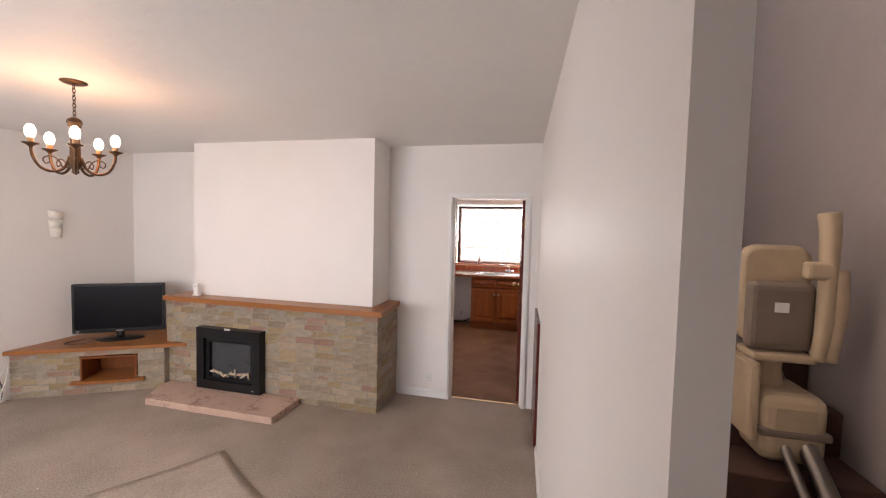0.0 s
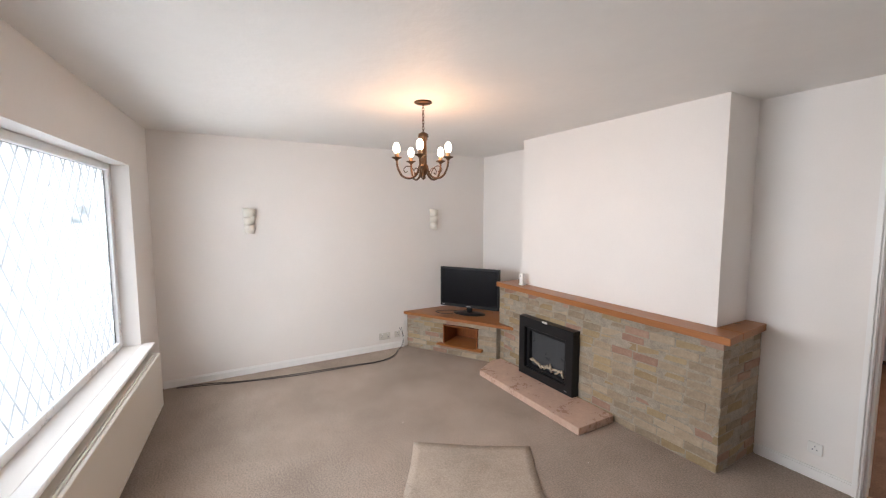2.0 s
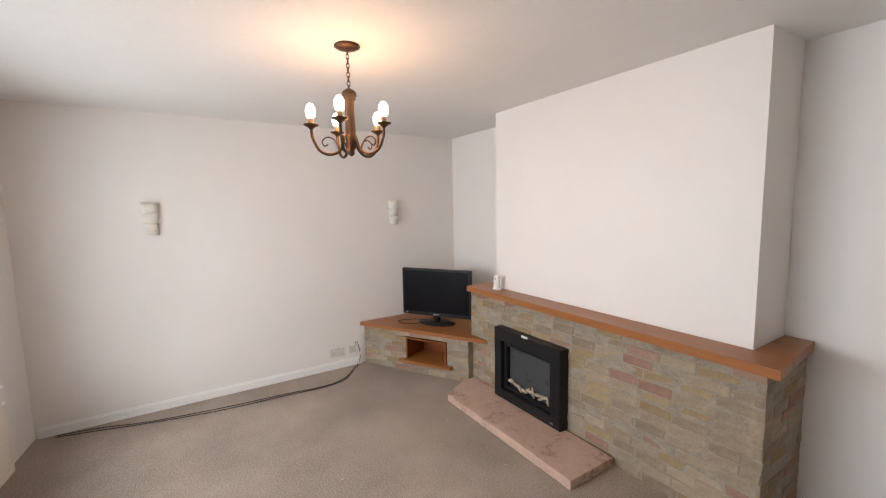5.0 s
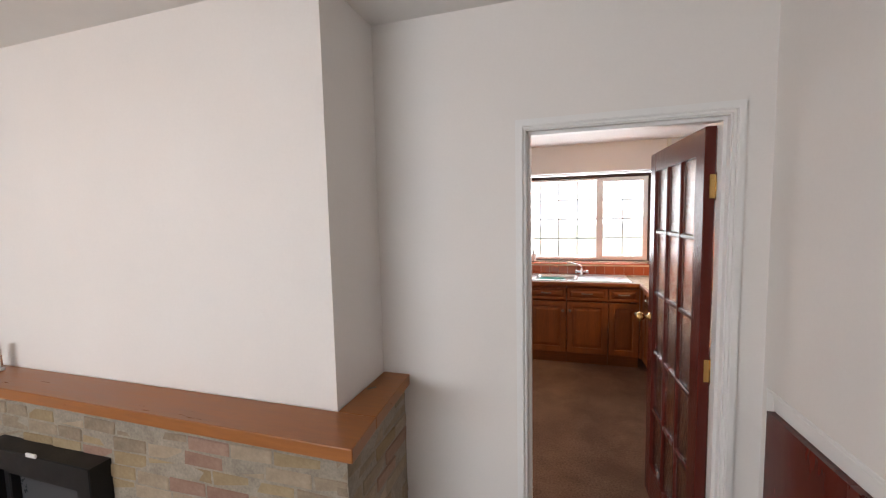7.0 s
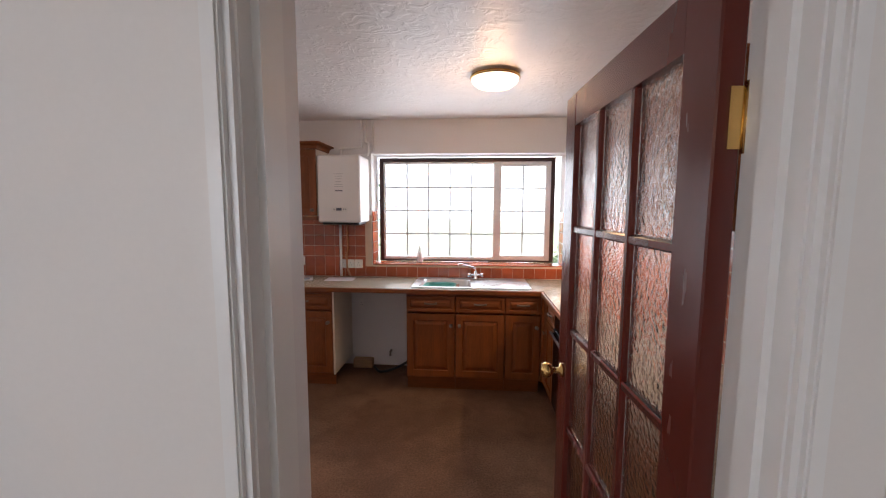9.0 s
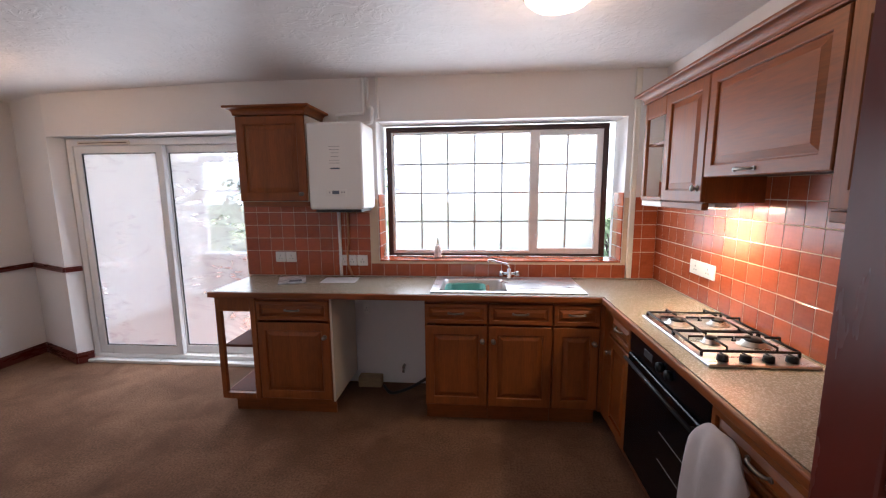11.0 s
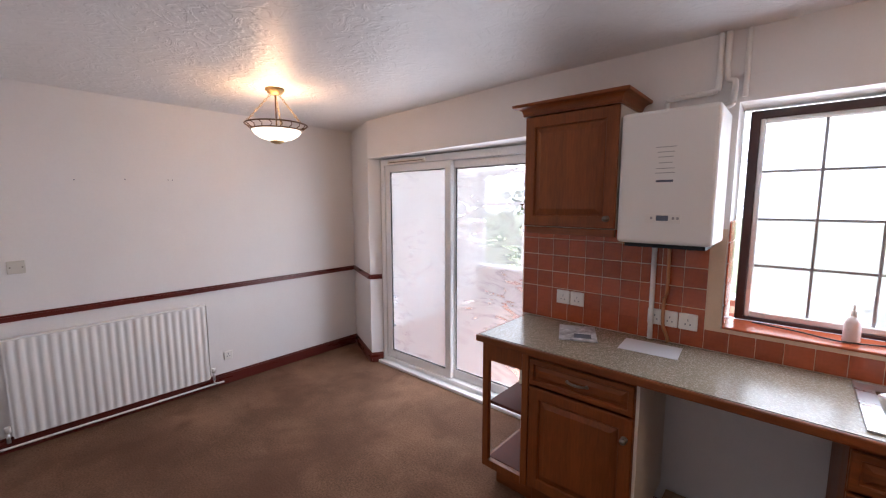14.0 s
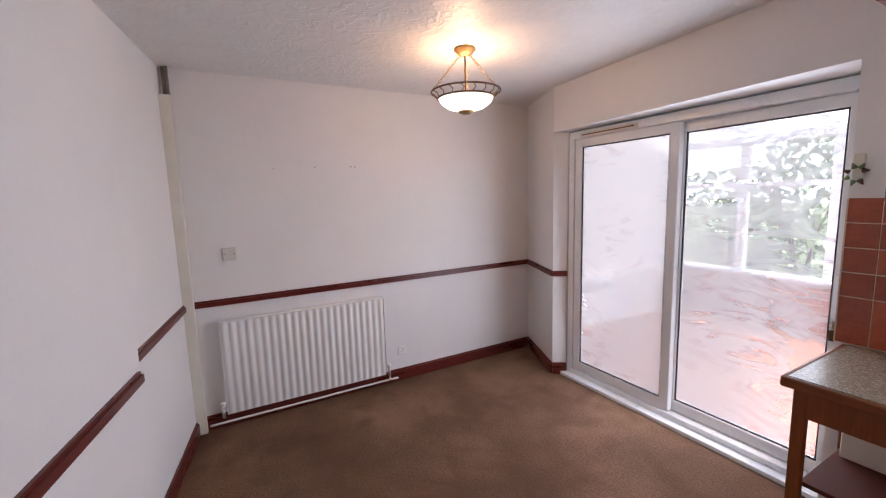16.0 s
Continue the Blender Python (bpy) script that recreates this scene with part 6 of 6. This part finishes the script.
clip = thing("window_key", (0, 0, 0), "small dark window key resting by the window", "key")
clip.matrix_basis = FW @ pose(2.62, -0.02, WZ0 - 0.001, 0, 0, 25)
part("key_bow", boxes((0.0, 0.03, -0.012, 0.012, 0.0, 0.006), bevel=0.002), M_CABLE, clip)
part("key_shank", boxes((0.031, 0.075, -0.005, 0.005, 0.0, 0.006), bevel=0.002), M_CABLE, clip)

# ---- stairs and stairlift ----
st = thing("staircase", (0, 0, 0), "dark carpeted staircase behind the partition", "stairs", kind="structure")
for i in range(11):
    part("step", boxes((1.01, 2.05, -2.75 + 0.235 * i, -0.01 if i < 0 else -2.75 + 0.235 * (i + 1) + 0.02, 0.19 * i if i else 0.0, 0.19 * (i + 1)), bevel=0.006), M_STAIR, st)
lift = thing("stairlift", (1.80, -1.83, 0.76), "folded cream stairlift chair on its stair rail", "stairlift", 0)
part("carriage", shape(box, -0.13, 0.11, -0.15, 0.14, 0.02, 0.30, 0.05, 3), M_CREAM, lift)
part("carriage_band", shape(box, -0.135, 0.115, -0.155, 0.145, 0.13, 0.165, 0.012, 2), M_BROWNFAB, lift, "dark band round the carriage")
bm = bmesh.new()
tube(bm, smooth_path([(-0.05, 0.0, 0.29), (-0.06, -0.01, 0.38), (-0.04, 0.0, 0.46)], 5), [0.06 - 0.001 * i for i in range(11)], 14)
part("post", bm, M_CREAM, lift)
part("footrest", shape(box, -0.17, -0.13, -0.14, 0.10, 0.10, 0.42, 0.015, 2), M_CREAM, lift, "folded-up cream footrest")
part("folded_seat", shape(box, -0.17, 0.07, -0.09, -0.03, 0.46, 0.74, 0.03, 3), M_BROWNFAB, lift, "brown vinyl folded seat")
part("seat_base", shape(box, -0.15, 0.07, -0.11, 0.05, 0.42, 0.455, 0.012, 2), M_CREAM, lift)
bm = bmesh.new()
rounded_loops(bm, [(0.11, 0.19, 0.05, 0.0), (0.13, 0.21, 0.07, 0.012), (0.13, 0.21, 0.07, 0.045), (0.11, 0.19, 0.05, 0.058)])
bk_ob = part("backrest", bm, M_CREAM, lift)
bk_ob.matrix_basis = pose(-0.04, 0.05, 0.68, 90, 0, 0)
for x, h in ((0.07, 1.02), (0.11, 0.80)):
    bm = bmesh.new()
    pts = smooth_path([(x, -0.10, 0.44), (x + 0.01, -0.11, 0.60), (x + 0.01, -0.11, h - 0.12), (x + 0.005, -0.10, h)], 6)
    tube(bm, pts, [0.024 + 0.012 * i / (len(pts) - 1) for i in range(len(pts))], 12)
    part("armrest", bm, M_CREAM, lift, "folded-up cream armrest")
part("control_box", shape(box, 0.0, 0.09, -0.14, -0.09, 0.76, 0.83, 0.012, 2), M_CREAM, lift)
part("label_plate", boxes((-0.08, -0.03, -0.0925, -0.0905, 0.62, 0.66)), M_PLASTIC, lift)
bm = bmesh.new()
tube(bm, [(1.84, -3.0, -0.02 + 0.02), (1.84, -0.6, 1.98)], 0.035, 8)
tube(bm, [(1.76, -3.0, 0.0), (1.76, -0.6, 1.98)], 0.02, 8)
tagged(part("stairlift_rail", bm, M_PEWTER), "metal stairlift rail along the stairs", "rail")

# ---- conservatory and garden seen through the glass ----
bm = bmesh.new()
prism(bm, [(-900, -900), (900, -900), (900, 900), (-900, 900)], -0.32, -0.22)
structure("ground", bm, M_GRASS, "garden lawn around the house", "ground")
# pale slab invented so the ground past the kitchen window blows out white
bm = bmesh.new()
box(bm, -0.85, 7.0, 3.75, 13.0, -0.215, -0.19)
structure("pavement", bm, mat("pale_ground_fill", (0.46, 0.45, 0.41), 0.9, vary=0.1), "pale slab added to whiten the ground past the kitchen window", "pavement")
# emissive sheet added behind the garden; its glow replaces a dark horizon
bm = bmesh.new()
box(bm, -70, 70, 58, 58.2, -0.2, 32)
structure("backdrop_north", bm, glow("glowing_backdrop_white", (0.95, 0.98, 1.0), 0.75), "glowing white sheet standing in for the overcast distance", "backdrop")
cf = thing("floor_conservatory", (0, 0, 0), "terracotta tiled conservatory floor", "floor", kind="structure")
bm = bmesh.new()
box(bm, -4.6, -0.9, 3.87, 6.75, -0.2, -0.062)
part("bed", bm, M_GROUT, cf)
tile_floor = mesh_of("tile", boxes((0.003, 0.297, 0.003, 0.297, 0, 0.012)), M_QUARRY)
for i in range(12):
    for j in range(9):
        t = new("tile", tile_floor)
        t.parent = cf
        t.location = (-4.5 + i * 0.3, 3.9 + j * 0.3, -0.0615)
bm = bmesh.new()
box(bm, -4.75, -4.60, 3.87, 6.75, -0.2, 2.75)
structure("wall_conservatory", bm, mat("render_white", (0.8, 0.77, 0.75), 0.8, vary=0.05), "white rendered conservatory wall")
dw = thing("wall_dwarf", (0, 0, 0), "low red brick wall of the conservatory", "wall", kind="structure")
part("core", boxes((-4.6, -0.9, 6.612, 6.73, -0.2, 0.55)), M_GROUT, dw)
bmesh_brick = mesh_of("brick", boxes((0.005, 0.22, 0, 0.03, 0.004, 0.071), bevel=0.003), M_REDBRICK)
for j in range(8):
    for i in range(16):
        b = new("brick", bmesh_brick)
        b.parent = dw
        b.location = (-4.58 + i * 0.225 + (0.11 if j % 2 else 0), 6.60, -0.06 + j * 0.075)
cs = thing("conservatory_frame", (0, 0, 0), "white plastic conservatory frame with posts and roof bars", "conservatory")
part("sill", boxes((-4.6, -0.85, 6.55, 6.76, 0.552, 0.59), bevel=0.004), M_UPVC, cs)
for x in (-4.56, -3.70, -2.85, -2.0, -1.15):
    part("post", boxes((x - 0.05, x + 0.05, 6.62, 6.70, 0.592, 2.10), bevel=0.004), M_UPVC, cs)
part("transom", boxes((-4.6, -0.9, 6.63, 6.69, 1.60, 1.66)), M_UPVC, cs)
part("eaves_beam", boxes((-4.6, -0.9, 6.60, 6.72, 2.102, 2.20)), M_UPVC, cs)
for x in (-4.5, -3.7, -2.9, -2.1, -1.3):
    part("roof_bar", shape(tube, [(x, 3.9, 2.62), (x, 6.66, 2.23)], 0.022, 6), M_UPVC, cs)
for i in range(4):
    x = -4.48 + 0.8 * i
    q = bmesh.new()
    vs = [q.verts.new(p) for p in ((x, 3.9, 2.645), (x + 0.76, 3.9, 2.645), (x + 0.76, 6.66, 2.255), (x, 6.66, 2.255))]
    q.faces.new(vs)
    ob = part("roof_sheet", q, M_ROOF, cs, "translucent white roof sheet")
    ob.modifiers.new("thick", "SOLIDIFY").thickness = 0.016
greens = random.Random(11)


def shrub(name, at, r, h, n, label):
    s = thing(name, at, label, "shrub")
    bm = bmesh.new()
    for k in range(6):
        a = greens.uniform(0, 6.28)
        tube(bm, [(0, 0, 0), (0.2 * r * math.cos(a), 0.2 * r * math.sin(a), h * 0.4), (0.7 * r * math.cos(a), 0.7 * r * math.sin(a), h * 0.8)], [0.04, 0.025, 0.01], 6)
    part("trunk", bm, M_DARKWOOD, s)
    vs, fs = [], []
    for _ in range(n):
        a, q = greens.uniform(0, 6.28), greens.uniform(0, 1) ** 0.5
        zz = h * greens.uniform(0.08, 1.0)
        rad = r * q * (0.55 + 0.6 * math.sin(math.pi * min(1, zz / h)) ** 0.7) * greens.uniform(0.6, 1.1)
        c = Vector((rad * math.cos(a), rad * math.sin(a), zz))
        u = Vector((greens.uniform(-1, 1), greens.uniform(-1, 1), greens.uniform(-1, 1))).normalized() * greens.uniform(0.05, 0.11)
        w = u.cross(Vector((greens.uniform(-1, 1), greens.uniform(-1, 1), 0.4))).normalized() * u.length * 0.5
        b0 = len(vs)
        vs += [c - u, c + w, c + u, c - w]
        fs.append((b0, b0 + 1, b0 + 2, b0 + 3))
    me = bpy.data.meshes.new("crown")
    me.from_pydata(vs, [], fs)
    me.materials.append(M_LEAF)
    cr = new("crown", me)
    cr.parent = s
    return s


for x, y, r, h, n in ((-3.9, 9.0, 0.9, 2.6, 1100), (-5.2, 9.6, 1.1, 2.2, 800), (-3.0, 10.5, 0.8, 3.0, 800), (2.2, 9.4, 0.55, 0.62, 300), (0.75, 9.2, 0.5, 0.58, 230), (3.4, 10.5, 0.8, 1.1, 600)):
    shrub("garden_shrub", (x, y, -0.22), r, h, n, "leafy green garden shrub beyond the glass")
for x, y, r, h in ((-5.2, -8.0, 1.3, 2.3), (-3.4, -8.6, 1.2, 2.0), (-1.5, -8.3, 1.2, 2.2), (0.6, -7.8, 1.0, 1.9), (-7.5, -9.0, 1.5, 2.6)):
    shrub("garden_shrub", (x, y, -0.22), r, h, 1100, "leafy green shrub in the front garden")

# ---- wall tiles, piece by piece ----
TS = 0.1045
tile_mesh = mesh_of("tile", boxes((0.0013, TS - 0.0013, 0.0, 0.007, 0.0024, TS - 0.0024), bevel=0.0012), M_TILE)
gb = bmesh.new()
box(gb, -1.85, -0.735, KY - 0.0074, KY - 0.0005, 0.919, 1.535)
box(gb, -0.735, 1.155, KY - 0.0074, KY - 0.0005, 0.919, 1.04)
box(gb, 1.155, KE - 0.008, KY - 0.0074, KY - 0.0005, 0.919, 1.535)
part("grout_bed", gb, M_GROUT, kwall, "cream grout")
gb = bmesh.new()
box(gb, KE - 0.0074, KE - 0.0005, 0.24, KY - 0.008, 0.919, 1.66)
part("grout_bed", gb, M_GROUT, ewall, "cream grout")
for i in range(31):
    x = KE - 0.006 - (i + 1) * TS
    for j in range(6):
        z = 0.920 + j * TS - 0.006
        if z < 0.919:
            z = 0.9195
        if x + TS > -0.74 and x < 1.15 and z + TS > 1.045:
            continue
        t = new("tile", tile_mesh)
        t.parent = kwall
        t.location = (x, KY - 0.0085, z)
for i in range(28):
    y = KY - 0.010 - i * TS
    for j in range(7):
        t = new("tile", tile_mesh)
        t.parent = ewall
        t.matrix_basis = pose(KE - 0.0085, y, 0.9195 + j * TS, 0, 0, -90)
# tiles in the window reveal
for side, xx, rz in ((0, -0.7295, 90), (1, 1.1495, -90)):
    for k in range(2):
        for j in range(5):
            t = new("tile", tile_mesh)
            t.parent = kwall
            yy = KY - 0.004 + k * TS if side == 0 else KY - 0.004 + (k + 1) * TS
            t.matrix_basis = pose(xx + (0.0075 if side == 0 else -0.0075), yy, 1.0535 + j * TS, 0, 0, rz)
